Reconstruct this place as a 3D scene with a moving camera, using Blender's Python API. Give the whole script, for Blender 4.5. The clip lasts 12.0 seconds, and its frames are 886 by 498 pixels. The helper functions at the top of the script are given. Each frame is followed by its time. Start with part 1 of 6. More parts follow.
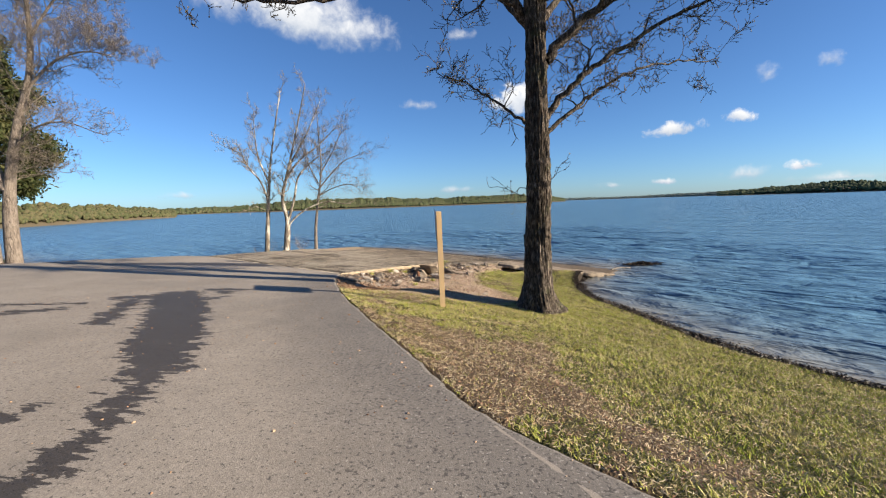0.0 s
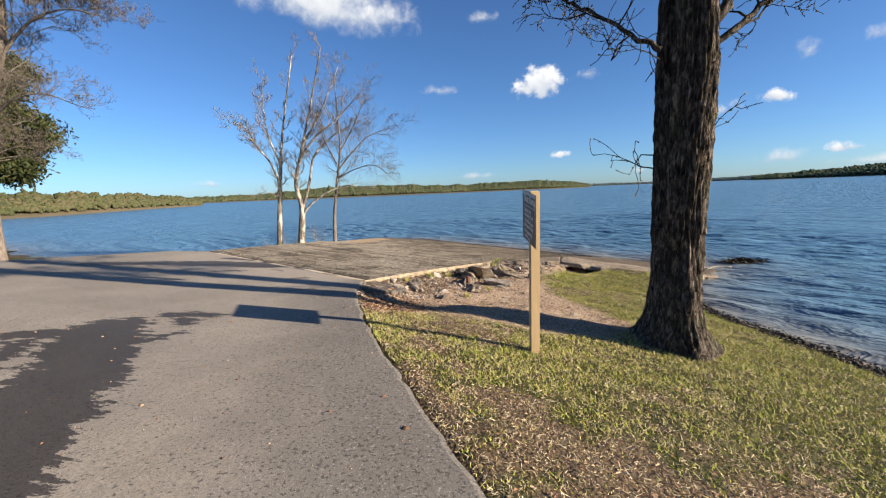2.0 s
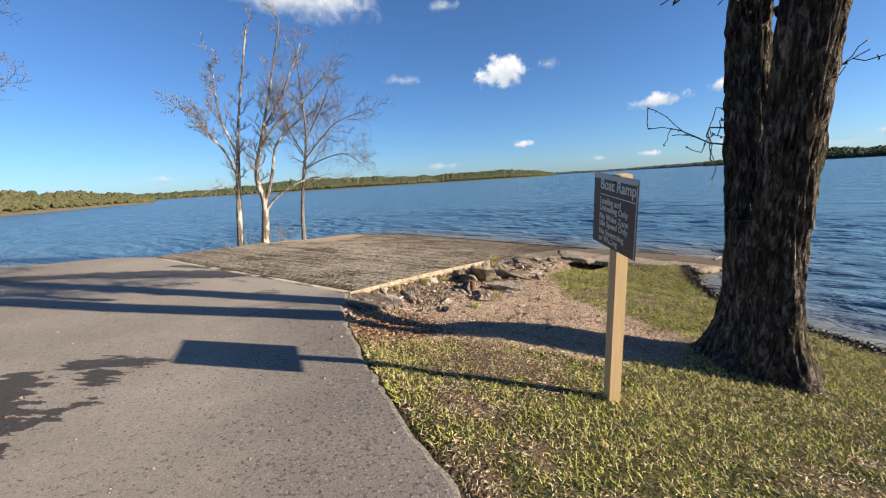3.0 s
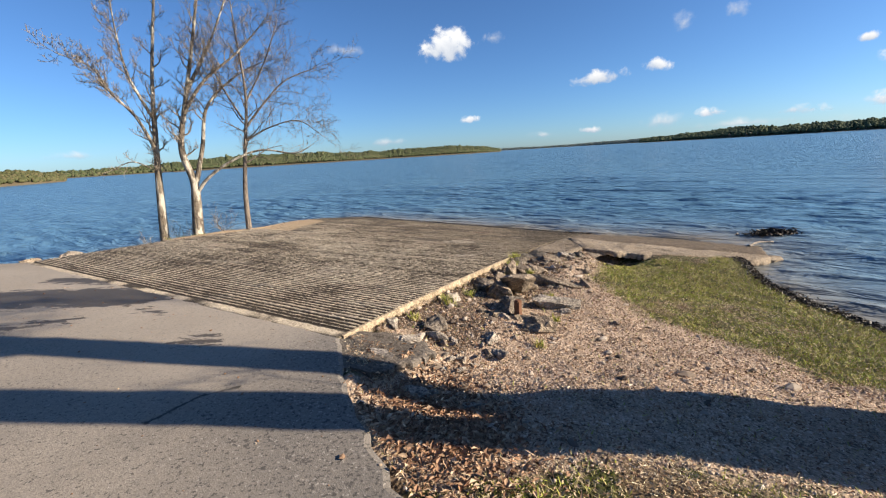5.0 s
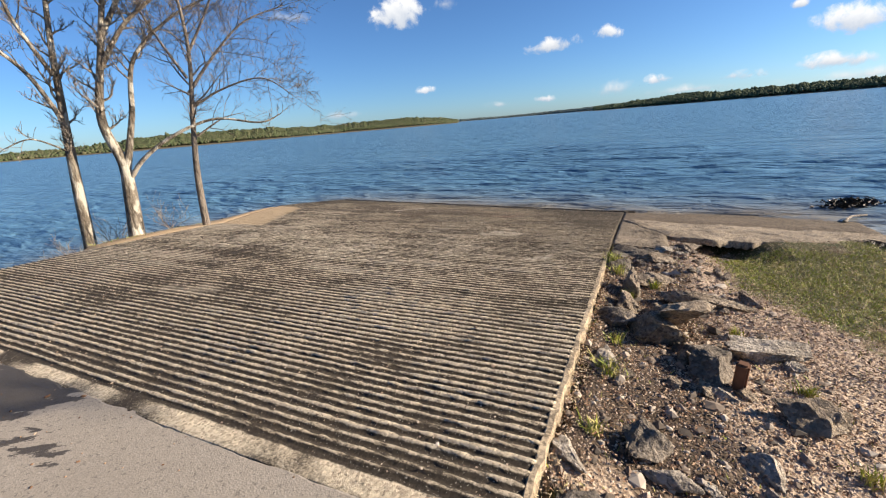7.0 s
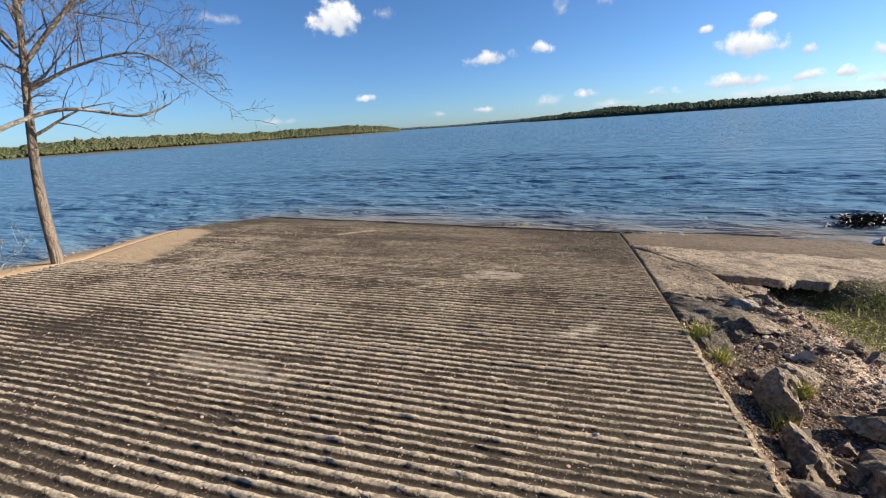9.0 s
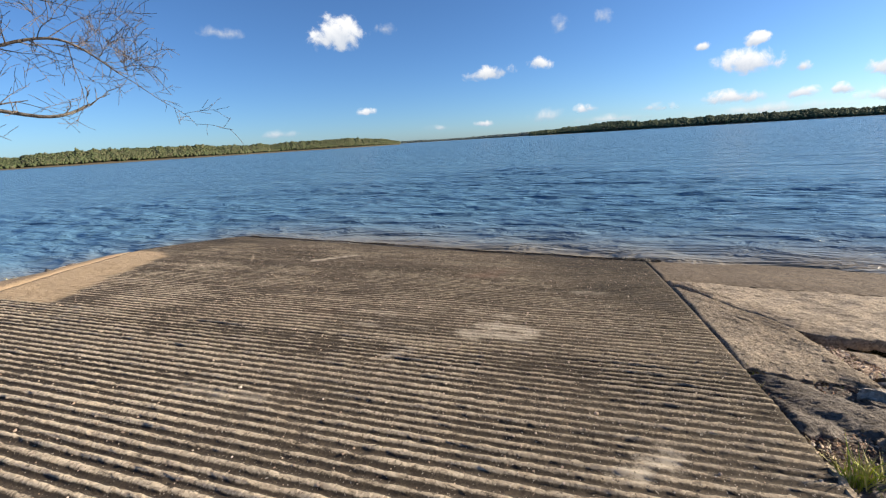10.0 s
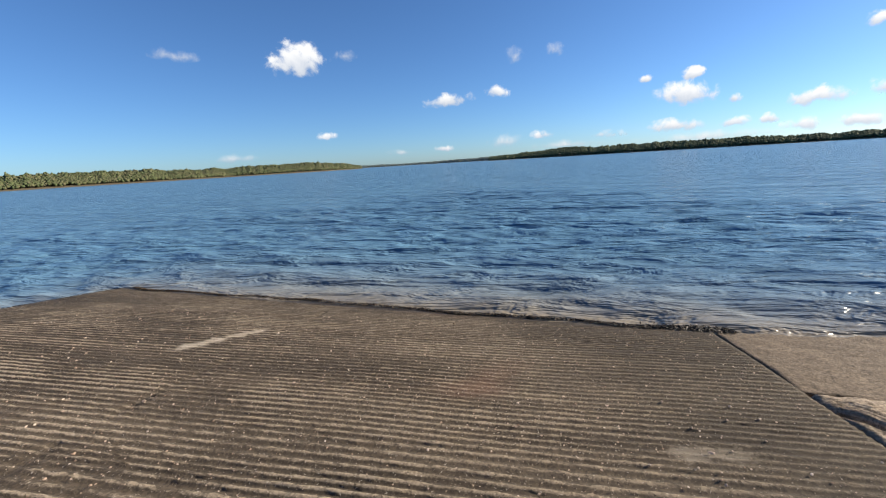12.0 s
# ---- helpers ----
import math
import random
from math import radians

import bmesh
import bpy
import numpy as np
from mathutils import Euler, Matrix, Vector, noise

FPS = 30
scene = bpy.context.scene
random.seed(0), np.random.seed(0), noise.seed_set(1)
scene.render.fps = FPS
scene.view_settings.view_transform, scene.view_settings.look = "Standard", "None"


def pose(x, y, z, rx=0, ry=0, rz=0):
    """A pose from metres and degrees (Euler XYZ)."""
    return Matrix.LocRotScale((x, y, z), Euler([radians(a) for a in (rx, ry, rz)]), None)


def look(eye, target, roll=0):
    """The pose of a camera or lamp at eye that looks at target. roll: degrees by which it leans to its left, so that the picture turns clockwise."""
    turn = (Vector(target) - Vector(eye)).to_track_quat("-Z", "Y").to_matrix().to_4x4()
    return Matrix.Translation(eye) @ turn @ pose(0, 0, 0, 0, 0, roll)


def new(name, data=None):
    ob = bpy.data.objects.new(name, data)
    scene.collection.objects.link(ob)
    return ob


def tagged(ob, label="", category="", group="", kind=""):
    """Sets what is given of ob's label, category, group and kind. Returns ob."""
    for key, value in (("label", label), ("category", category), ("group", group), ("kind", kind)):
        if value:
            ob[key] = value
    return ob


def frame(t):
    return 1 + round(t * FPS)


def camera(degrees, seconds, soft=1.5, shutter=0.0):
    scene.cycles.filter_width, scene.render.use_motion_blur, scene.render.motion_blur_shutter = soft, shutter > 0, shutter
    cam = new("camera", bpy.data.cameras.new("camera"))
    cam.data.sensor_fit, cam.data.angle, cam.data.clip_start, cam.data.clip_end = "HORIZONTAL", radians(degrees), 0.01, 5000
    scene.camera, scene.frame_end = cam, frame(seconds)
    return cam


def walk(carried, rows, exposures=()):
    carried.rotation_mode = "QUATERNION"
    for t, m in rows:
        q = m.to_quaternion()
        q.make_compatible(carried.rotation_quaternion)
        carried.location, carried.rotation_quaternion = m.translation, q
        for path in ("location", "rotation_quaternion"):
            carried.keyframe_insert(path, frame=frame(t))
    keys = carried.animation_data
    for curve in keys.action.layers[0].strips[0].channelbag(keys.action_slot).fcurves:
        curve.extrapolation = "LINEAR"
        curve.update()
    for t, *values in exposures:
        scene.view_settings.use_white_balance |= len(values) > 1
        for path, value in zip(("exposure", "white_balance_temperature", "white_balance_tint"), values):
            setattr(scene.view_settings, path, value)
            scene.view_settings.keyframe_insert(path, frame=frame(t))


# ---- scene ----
cam = camera(93.3, 12.0, soft=1.2)
PATH = [
    (0, (-0.052, 0.546, 1.462), (-0.007, 2.534, 1.247), -1.9),
    (0.5, (-0.184, 1.262, 1.443), (-0.178, 3.247, 1.198), -1.3),
    (1, (-0.296, 2.011, 1.411), (-0.328, 3.993, 1.146), -1.3),
    (1.5, (-0.515, 2.757, 1.393), (-0.577, 4.739, 1.128), -2.0),
    (2, (-0.73, 3.548, 1.366), (-0.788, 5.528, 1.093), -2.3),
    (2.5, (-0.996, 4.257, 1.349), (-1.0, 6.235, 1.055), -2.7),
    (3, (-1.281, 4.936, 1.359), (-1.187, 6.907, 1.037), -3.4),
    (3.2, (-1.386, 5.189, 1.358), (-1.242, 7.155, 1.024), -3.6),
    (4.8, (-1.998, 7.19, 1.379), (-1.671, 9.114, 0.942), -3.6),
    (5, (-2.075, 7.42, 1.361), (-1.749, 9.342, 0.916), -3.4),
    (5.5, (-2.318, 8.006, 1.361), (-2.021, 9.925, 0.882), -3.3),
    (6, (-2.632, 8.675, 1.347), (-2.352, 10.586, 0.828), -4.0),
    (6.5, (-2.849, 9.386, 1.334), (-2.48, 11.272, 0.779), -4.9),
    (7, (-2.89, 10.026, 1.295), (-2.402, 11.878, 0.717), -4.8),
    (7.2, (-2.918, 10.252, 1.293), (-2.4, 12.096, 0.718), -4.8),
    (8.8, (-2.674, 12.05, 1.157), (-1.936, 13.825, 0.605), -4.0),
    (9, (-2.527, 12.262, 1.154), (-1.784, 14.033, 0.595), -3.9),
    (9.5, (-2.221, 12.846, 1.12), (-1.463, 14.614, 0.571), -3.7),
    (10, (-1.899, 13.453, 1.066), (-1.143, 15.235, 0.564), -3.5),
    (10.5, (-1.653, 14.085, 1.02), (-0.883, 15.875, 0.568), -3.3),
    (11, (-1.375, 14.676, 0.97), (-0.563, 16.449, 0.531), -3.3),
    (11.5, (-0.99, 15.345, 0.915), (-0.116, 17.093, 0.487), -3.6),
    (11.8, (-0.825, 15.776, 0.887), (0.104, 17.498, 0.469), -3.3),
    (12, (-0.74, 15.928, 0.886), (0.189, 17.652, 0.482), -3.4),
]
walk(cam, [(t, look(eye, aim, roll)) for t, eye, aim, roll in PATH], exposures=[(0.0, 1.3), (12.0, 1.3)])

# ---- light ----
SUN_DIR = Vector((0.897, -0.281, 0.342))
sun = new("sun", bpy.data.lights.new("sun", "SUN"))
sun.data.energy, sun.data.angle, sun.data.color = 5.0, radians(0.55), (1.0, 0.87, 0.70)
sun.matrix_world = look(SUN_DIR * 60, (0, 0, 0))
world = bpy.data.worlds.new("world")
scene.world = world
world.use_nodes = True
wn = world.node_tree
sky = wn.nodes.new("ShaderNodeTexSky")
sky.sky_type, sky.sun_disc = "NISHITA", False
sky.sun_elevation, sky.sun_rotation = radians(20), radians(108)
sky.air_density, sky.dust_density, sky.ozone_density = 0.8, 0.35, 5.0
wn.nodes["Background"].inputs["Strength"].default_value = 0.056
deep = wn.nodes.new("ShaderNodeMix")
deep.data_type, deep.blend_type = "RGBA", "MULTIPLY"
deep.inputs[0].default_value = 1.0
deep.inputs[7].default_value = (0.84, 1.0, 1.14, 1)
wn.links.new(sky.outputs[0], deep.inputs[6])
wn.links.new(deep.outputs[2], wn.nodes["Background"].inputs["Color"])


# ---- materials ----
class Mat:
    """A node material under construction; values are sockets or numbers."""

    def __init__(self, name, rough=0.8, spec=0.3, metal=0.0):
        self.m = bpy.data.materials.new(name)
        self.m.use_nodes = True
        self.t = self.m.node_tree
        self.b = self.t.nodes["Principled BSDF"]
        self.b.inputs["Roughness"].default_value = rough
        self.b.inputs["Specular IOR Level"].default_value = spec
        self.b.inputs["Metallic"].default_value = metal
        self.co = self.t.nodes.new("ShaderNodeTexCoord").outputs["Object"]

    def node(self, kind, **ins):
        n = self.t.nodes.new("ShaderNode" + kind)
        for k, v in ins.items():
            self.set(n.inputs[k.replace("_", " ")], v)
        return n

    def set(self, sock, v):
        if isinstance(v, bpy.types.NodeSocket):
            self.t.links.new(v, sock)
        elif isinstance(v, tuple) and len(v) == 3 and sock.type == "RGBA":
            sock.default_value = (*v, 1)
        else:
            sock.default_value = v

    def noise(self, scale, detail=4, rough=0.55, stretch=None, dist=0.0, turn=0.0):
        co = self.co
        if stretch:
            for key, val in (("Rotation", (0, 0, turn)), ("Scale", stretch)):
                n = self.t.nodes.new("ShaderNodeMapping")
                self.t.links.new(co, n.inputs["Vector"])
                n.inputs[key].default_value = val
                co = n.outputs[0]
        n = self.node("TexNoise", Vector=co, Scale=scale, Detail=detail, Roughness=rough, Distortion=dist)
        return n.outputs["Fac"]

    def voronoi(self, scale, out="Distance"):
        return self.node("TexVoronoi", Vector=self.co, Scale=scale).outputs[out]

    def ramp(self, fac, *stops):
        n = self.t.nodes.new("ShaderNodeValToRGB")
        self.t.links.new(fac, n.inputs[0])
        e = n.color_ramp.elements
        while len(e) < len(stops):
            e.new(0.5)
        for el, (p, c) in zip(e, stops):
            el.position = p
            el.color = (*c, 1) if isinstance(c, tuple) else (c, c, c, 1)
        return n.outputs[0]

    def mix(self, fac, a, b, kind="MIX"):
        n = self.t.nodes.new("ShaderNodeMix")
        n.data_type, n.blend_type = "RGBA", kind
        self.set(n.inputs[0], fac)
        self.set(n.inputs[6], a)
        self.set(n.inputs[7], b)
        return n.outputs[2]

    def math(self, op, a, b=0.0, c=0.0):
        n = self.t.nodes.new("ShaderNodeMath")
        n.operation = op
        for i, v in enumerate((a, b, c)):
            self.set(n.inputs[i], v)
        return n.outputs[0]

    def step(self, x, lo, hi):
        n = self.t.nodes.new("ShaderNodeMapRange")
        n.interpolation_type = "SMOOTHSTEP"
        for i, v in enumerate((x, lo, hi, 0.0, 1.0)):
            self.set(n.inputs[i], v)
        return n.outputs[0]

    def attr(self, name):
        n = self.t.nodes.new("ShaderNodeAttribute")
        n.attribute_name = name
        return n.outputs["Fac"]

    def island(self):
        return self.t.nodes.new("ShaderNodeNewGeometry").outputs["Random Per Island"]

    def one(self):
        return self.t.nodes.new("ShaderNodeObjectInfo").outputs["Random"]

    def capsule(self, ax, ay, bx, by):
        """Distance in plan from the line a-b."""
        sep = self.node("SeparateXYZ", Vector=self.co)
        x, y = sep.outputs[0], sep.outputs[1]
        dx, dy = bx - ax, by - ay
        ll = dx * dx + dy * dy + 1e-9
        px, py = self.math("SUBTRACT", x, ax), self.math("SUBTRACT", y, ay)
        h = self.math("ADD", self.math("MULTIPLY", px, dx / ll), self.math("MULTIPLY", py, dy / ll))
        n = self.t.nodes.new("ShaderNodeClamp")
        self.t.links.new(h, n.inputs[0])
        h = n.outputs[0]
        ex = self.math("SUBTRACT", px, self.math("MULTIPLY", h, dx))
        ey = self.math("SUBTRACT", py, self.math("MULTIPLY", h, dy))
        return self.math("SQRT", self.math("ADD", self.math("MULTIPLY", ex, ex), self.math("MULTIPLY", ey, ey)))

    def bump(self, height, dist, strength=1.0, prior=None):
        n = self.t.nodes.new("ShaderNodeBump")
        n.inputs["Strength"].default_value, n.inputs["Distance"].default_value = strength, dist
        self.t.links.new(height, n.inputs["Height"])
        if prior:
            self.t.links.new(prior, n.inputs["Normal"])
        return n.outputs[0]

    def done(self, color, normal=None, rough=None):
        self.set(self.b.inputs["Base Color"], color)
        if normal:
            self.set(self.b.inputs["Normal"], normal)
        if rough is not None:
            self.set(self.b.inputs["Roughness"], rough)
        return self.m


def mat_asphalt():
    m = Mat("asphalt", 0.9, 0.25)
    fine, mid, big = m.noise(170, 3), m.noise(11, 5), m.noise(0.8, 5, 0.6)
    col = m.ramp(big, (0.3, (0.225, 0.192, 0.155)), (0.7, (0.305, 0.262, 0.213)))
    col = m.mix(m.ramp(mid, (0.4, 0.0), (0.8, 0.22)), col, (0.17, 0.155, 0.14))
    agg = m.node("RGBToBW", Color=m.voronoi(95, "Color")).outputs[0]
    col = m.mix(0.24, col, agg, "OVERLAY")
    col = m.mix(m.math("MULTIPLY", m.step(m.noise(0.35, 4, 0.6), 0.5, 0.62), 0.22), col, (0.17, 0.155, 0.138))
    streak = m.noise(1.0, 5, 0.6, stretch=(0.35, 1.6, 1), turn=radians(16))
    col = m.mix(m.math("MULTIPLY", m.step(streak, 0.5, 0.68), 0.22), col, (0.185, 0.165, 0.14))
    # newer, darker and coarser strip along the lawn
    edge = m.math("MINIMUM", m.capsule(1.6, 0.6, -0.35, 4.3), m.math("MINIMUM", m.capsule(-0.35, 4.3, -1.25, 6.4), m.capsule(-1.25, 6.4, -2.45, 10.6)))
    edge = m.math("ADD", edge, m.math("MULTIPLY", m.math("SUBTRACT", m.noise(2.2, 5, 0.65), 0.5), 0.9))
    rim = m.math("SUBTRACT", 1.0, m.step(edge, 0.15, 1.5))
    col = m.mix(m.math("MULTIPLY", rim, 0.55), col, (0.098, 0.092, 0.088))
    pits = m.step(m.math("ADD", m.noise(42, 3, 0.6), m.math("MULTIPLY", rim, 0.05)), 0.60, 0.65)
    col = m.mix(m.math("MULTIPLY", pits, 0.75), col, (0.050, 0.046, 0.042))
    pale = m.step(m.math("ADD", m.noise(60, 2, 0.5), m.math("MULTIPLY", rim, 0.05)), 0.67, 0.72)
    col = m.mix(m.math("MULTIPLY", pale, 0.55), col, (0.42, 0.38, 0.33))
    col = m.mix(m.ramp(fine, (0.30, 0.55), (0.42, 0.0)), col, (0.07, 0.065, 0.058))
    # pale dust washed up before the ramp
    dust = m.math("ADD", m.capsule(-3.4, 11.3, -8.0, 15.2), m.math("MULTIPLY", m.math("SUBTRACT", m.noise(1.6, 5, 0.65), 0.5), 1.6))
    col = m.mix(m.math("MULTIPLY", m.step(dust, 1.5, 0.3), 0.26), col, (0.45, 0.385, 0.31))
    # seam of the old edge and a short crack
    warp = m.math("MULTIPLY", m.math("SUBTRACT", m.noise(5, 4), 0.5), 0.07)
    seam = m.math("ADD", m.math("MINIMUM", m.capsule(0.30, 3.05, 0.66, 2.38), m.capsule(0.66, 2.38, 1.25, 1.1)), warp)
    col = m.mix(m.math("MULTIPLY", m.step(seam, 0.014, 0.004), 0.7), col, (0.34, 0.29, 0.235))
    crack = m.math("MINIMUM", m.capsule(-3.52, 9.95, -3.32, 10.22), m.capsule(-3.32, 10.22, -3.1, 10.3))
    crack = m.math("ADD", crack, m.math("MULTIPLY", m.math("SUBTRACT", m.noise(14, 4, 0.7), 0.5), 0.09))
    col = m.mix(m.math("MULTIPLY", m.step(crack, 0.022, 0.004), 0.85), col, (0.03, 0.027, 0.024))
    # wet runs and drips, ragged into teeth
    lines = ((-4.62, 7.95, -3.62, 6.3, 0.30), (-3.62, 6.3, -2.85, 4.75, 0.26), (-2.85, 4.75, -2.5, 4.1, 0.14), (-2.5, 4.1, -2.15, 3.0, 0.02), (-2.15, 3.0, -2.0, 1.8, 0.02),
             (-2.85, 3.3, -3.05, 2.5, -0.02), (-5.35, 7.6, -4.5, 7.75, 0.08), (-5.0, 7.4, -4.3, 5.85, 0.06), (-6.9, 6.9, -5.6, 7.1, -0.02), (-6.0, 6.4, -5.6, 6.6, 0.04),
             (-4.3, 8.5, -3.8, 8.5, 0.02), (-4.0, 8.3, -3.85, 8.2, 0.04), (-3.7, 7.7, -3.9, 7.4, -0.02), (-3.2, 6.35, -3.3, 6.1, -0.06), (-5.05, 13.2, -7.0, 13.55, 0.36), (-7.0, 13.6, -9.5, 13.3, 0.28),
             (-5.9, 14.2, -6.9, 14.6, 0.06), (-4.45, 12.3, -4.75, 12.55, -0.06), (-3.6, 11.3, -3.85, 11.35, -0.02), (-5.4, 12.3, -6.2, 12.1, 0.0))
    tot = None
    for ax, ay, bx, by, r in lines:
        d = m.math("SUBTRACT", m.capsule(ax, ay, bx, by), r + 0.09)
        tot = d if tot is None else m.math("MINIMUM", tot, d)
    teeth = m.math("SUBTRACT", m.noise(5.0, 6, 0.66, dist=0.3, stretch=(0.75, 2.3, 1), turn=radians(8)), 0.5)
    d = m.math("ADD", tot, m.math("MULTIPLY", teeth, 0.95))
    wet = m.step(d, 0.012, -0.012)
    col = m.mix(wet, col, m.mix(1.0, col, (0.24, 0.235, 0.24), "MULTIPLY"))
    nrm = m.bump(m.voronoi(110), 0.0028, 0.4, m.bump(fine, 0.0016, 0.4))
    return m.done(col, nrm, m.math("SUBTRACT", 0.92, m.math("MULTIPLY", wet, 0.3)))


# smears on the ramp: distances down and across it, from, to, half width, strength; the first ones mortar, the rest silt
SMEARS = ((8.15, 5.42, 8.75, 5.05, 0.13, 0.75), (4.0, 0.70, 3.9, 0.84, 0.12, 0.95), (4.72, 2.5, 4.84, 2.35, 0.07, 0.6), (5.35, 3.2, 5.4, 2.4, 0.05, 0.35), (5.38, 2.05, 5.40, 1.5, 0.16, 0.6),
          (5.62, 1.9, 5.55, 1.5, 0.14, 0.6), (5.95, 2.1, 5.9, 1.7, 0.08, 0.4), (3.95, 3.6, 4.0, 3.0, 0.10, 0.4), (2.85, 3.5, 2.8, 2.7, 0.15, 0.35), (1.6, 4.6, 1.7, 3.9, 0.16, 0.3), (5.7, 3.2, 5.65, 2.7, 0.10, 0.35), (7.0, 1.1, 7.05, 0.8, 0.08, 0.4))
SLOPE = (0.6566, 0.7543)


def mat_ramp():
    m = Mat("ribbed_concrete", 0.9, 0.25)
    top, wet, sandy = m.attr("rib"), m.attr("low"), m.attr("sand")
    big, mid, fine = m.noise(0.55, 5, 0.6), m.noise(5, 5, 0.65), m.noise(85, 5, 0.75)
    streak = m.noise(1.0, 5, 0.6, stretch=(3.2, 0.5, 1), turn=radians(-48.9))
    band = m.noise(1.0, 5, 0.62, stretch=(0.9, 0.22, 1), turn=radians(-48.9))
    # pale on the rib tops, near black in the grooves
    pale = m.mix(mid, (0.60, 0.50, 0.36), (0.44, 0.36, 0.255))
    groove_tone = m.mix(mid, (0.034, 0.026, 0.018), (0.064, 0.049, 0.035))
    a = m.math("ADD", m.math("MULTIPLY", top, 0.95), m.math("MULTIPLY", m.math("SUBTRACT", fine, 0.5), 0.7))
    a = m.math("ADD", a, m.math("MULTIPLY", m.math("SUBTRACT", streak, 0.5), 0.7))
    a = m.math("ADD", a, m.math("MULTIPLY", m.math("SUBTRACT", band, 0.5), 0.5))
    col = m.mix(m.step(a, 0.37, 0.76), groove_tone, pale)
    grit = m.node("RGBToBW", Color=m.voronoi(75, "Color")).outputs[0]
    col = m.mix(0.5, col, grit, "OVERLAY")
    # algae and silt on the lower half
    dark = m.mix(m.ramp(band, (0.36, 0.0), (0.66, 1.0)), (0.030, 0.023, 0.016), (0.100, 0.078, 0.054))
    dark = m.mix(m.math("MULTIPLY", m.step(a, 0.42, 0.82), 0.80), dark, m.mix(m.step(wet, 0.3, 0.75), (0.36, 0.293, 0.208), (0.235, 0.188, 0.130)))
    dark = m.mix(0.45, dark, grit, "OVERLAY")
    w = m.step(m.math("ADD", wet, m.math("MULTIPLY", m.math("SUBTRACT", big, 0.5), 0.7)), 0.08, 0.48)
    col = m.mix(m.math("MULTIPLY", w, 0.88), col, dark)
    ragged_edge = m.math("MULTIPLY", m.math("SUBTRACT", m.noise(1.0, 6, 0.75, stretch=(9, 3.5, 1), turn=radians(-48.9)), 0.5), 0.6)
    for u0, v0, u1, v1, rr, k in SMEARS:
        p, q = ((u * SLOPE[0] - v * SLOPE[1], u * SLOPE[1] + v * SLOPE[0]) for u, v in ((u0, v0), (u1, v1)))
        d = m.math("ADD", m.capsule(*p, *q), ragged_edge)
        col = m.mix(m.math("MULTIPLY", m.step(d, rr, rr * 0.2 - 0.02), k), col, (0.50, 0.43, 0.33))
    rust = m.step(m.noise(0.42, 3, 0.5), 0.60, 0.72)
    col = m.mix(m.math("MULTIPLY", rust, 0.22), col, (0.30, 0.15, 0.10))
    pit = m.step(m.noise(48, 3, 0.6), 0.60, 0.67)
    col = m.mix(m.math("MULTIPLY", pit, 0.7), col, (0.030, 0.023, 0.017))
    speck = m.step(m.noise(80, 2), 0.66, 0.71)
    col = m.mix(m.math("MULTIPLY", speck, 0.7), col, (0.56, 0.50, 0.41))
    sand = m.mix(mid, (0.44, 0.33, 0.205), (0.33, 0.24, 0.15))
    sk = m.step(m.math("ADD", sandy, m.math("MULTIPLY", m.math("SUBTRACT", m.noise(2.5, 5, 0.7), 0.5), 0.9)), 0.35, 0.7)
    col = m.mix(m.math("MULTIPLY", sk, 0.9), col, sand)
    col = m.mix(m.math("MULTIPLY", m.step(wet, 0.72, 1.1), 0.55), col, (0.030, 0.024, 0.017))
    soak = m.step(m.math("ADD", m.attr("soak"), m.math("MULTIPLY", m.math("SUBTRACT", streak, 0.5), 0.8)), 0.35, 0.6)
    col = m.mix(m.math("MULTIPLY", soak, 0.75), col, (0.030, 0.024, 0.018))
    # the joints of the pours
    joint = m.attr("joint")
    col = m.mix(m.math("MULTIPLY", m.step(m.math("ADD", joint, m.math("MULTIPLY", m.math("SUBTRACT", mid, 0.5), 0.9)), 0.45, 0.8), 0.85), col, (0.014, 0.011, 0.008))
    nrm = m.bump(fine, 0.010, 0.9, m.bump(mid, 0.010, 0.5))
    return m.done(col, nrm, m.math("SUBTRACT", 0.93, m.math("MULTIPLY", soak, 0.45)))


def mat_concrete(name, a, b, worn=0.3):
    m = Mat(name, 0.9, 0.25)
    big, mid, fine = m.noise(1.2, 5, 0.6), m.noise(9, 5, 0.65), m.noise(80, 4, 0.7)
    col = m.mix(m.ramp(big, (0.32, 0.0), (0.68, 1.0)), a, b)
    col = m.mix(m.ramp(mid, (0.5, 0.0), (0.8, 0.6)), col, tuple(v * 0.45 for v in a))
    col = m.mix(m.math("MULTIPLY", m.step(fine, 0.6, 0.75), 0.5), col, tuple(min(1, v * 1.7) for v in b))
    grit = m.node("RGBToBW", Color=m.voronoi(55, "Color")).outputs[0]
    col = m.mix(0.5, col, grit, "OVERLAY")
    crack = m.step(m.noise(3.2, 6, 0.7, dist=0.6), 0.50, 0.52)
    crack = m.math("MULTIPLY", crack, m.step(m.noise(3.2, 6, 0.7, dist=0.6), 0.54, 0.52))
    col = m.mix(m.math("MULTIPLY", crack, 0.55), col, tuple(v * 0.25 for v in a))
    pits = m.noise(26, 4, 0.7)
    hole = m.step(pits, 0.56, 0.66)
    col = m.mix(m.math("MULTIPLY", hole, worn), col, tuple(v * 0.28 for v in a))
    nrm = m.bump(fine, 0.006, 0.8, m.bump(mid, 0.014, 0.6, m.bump(pits, 0.030 * worn, 0.8)))
    return m.done(col, nrm)


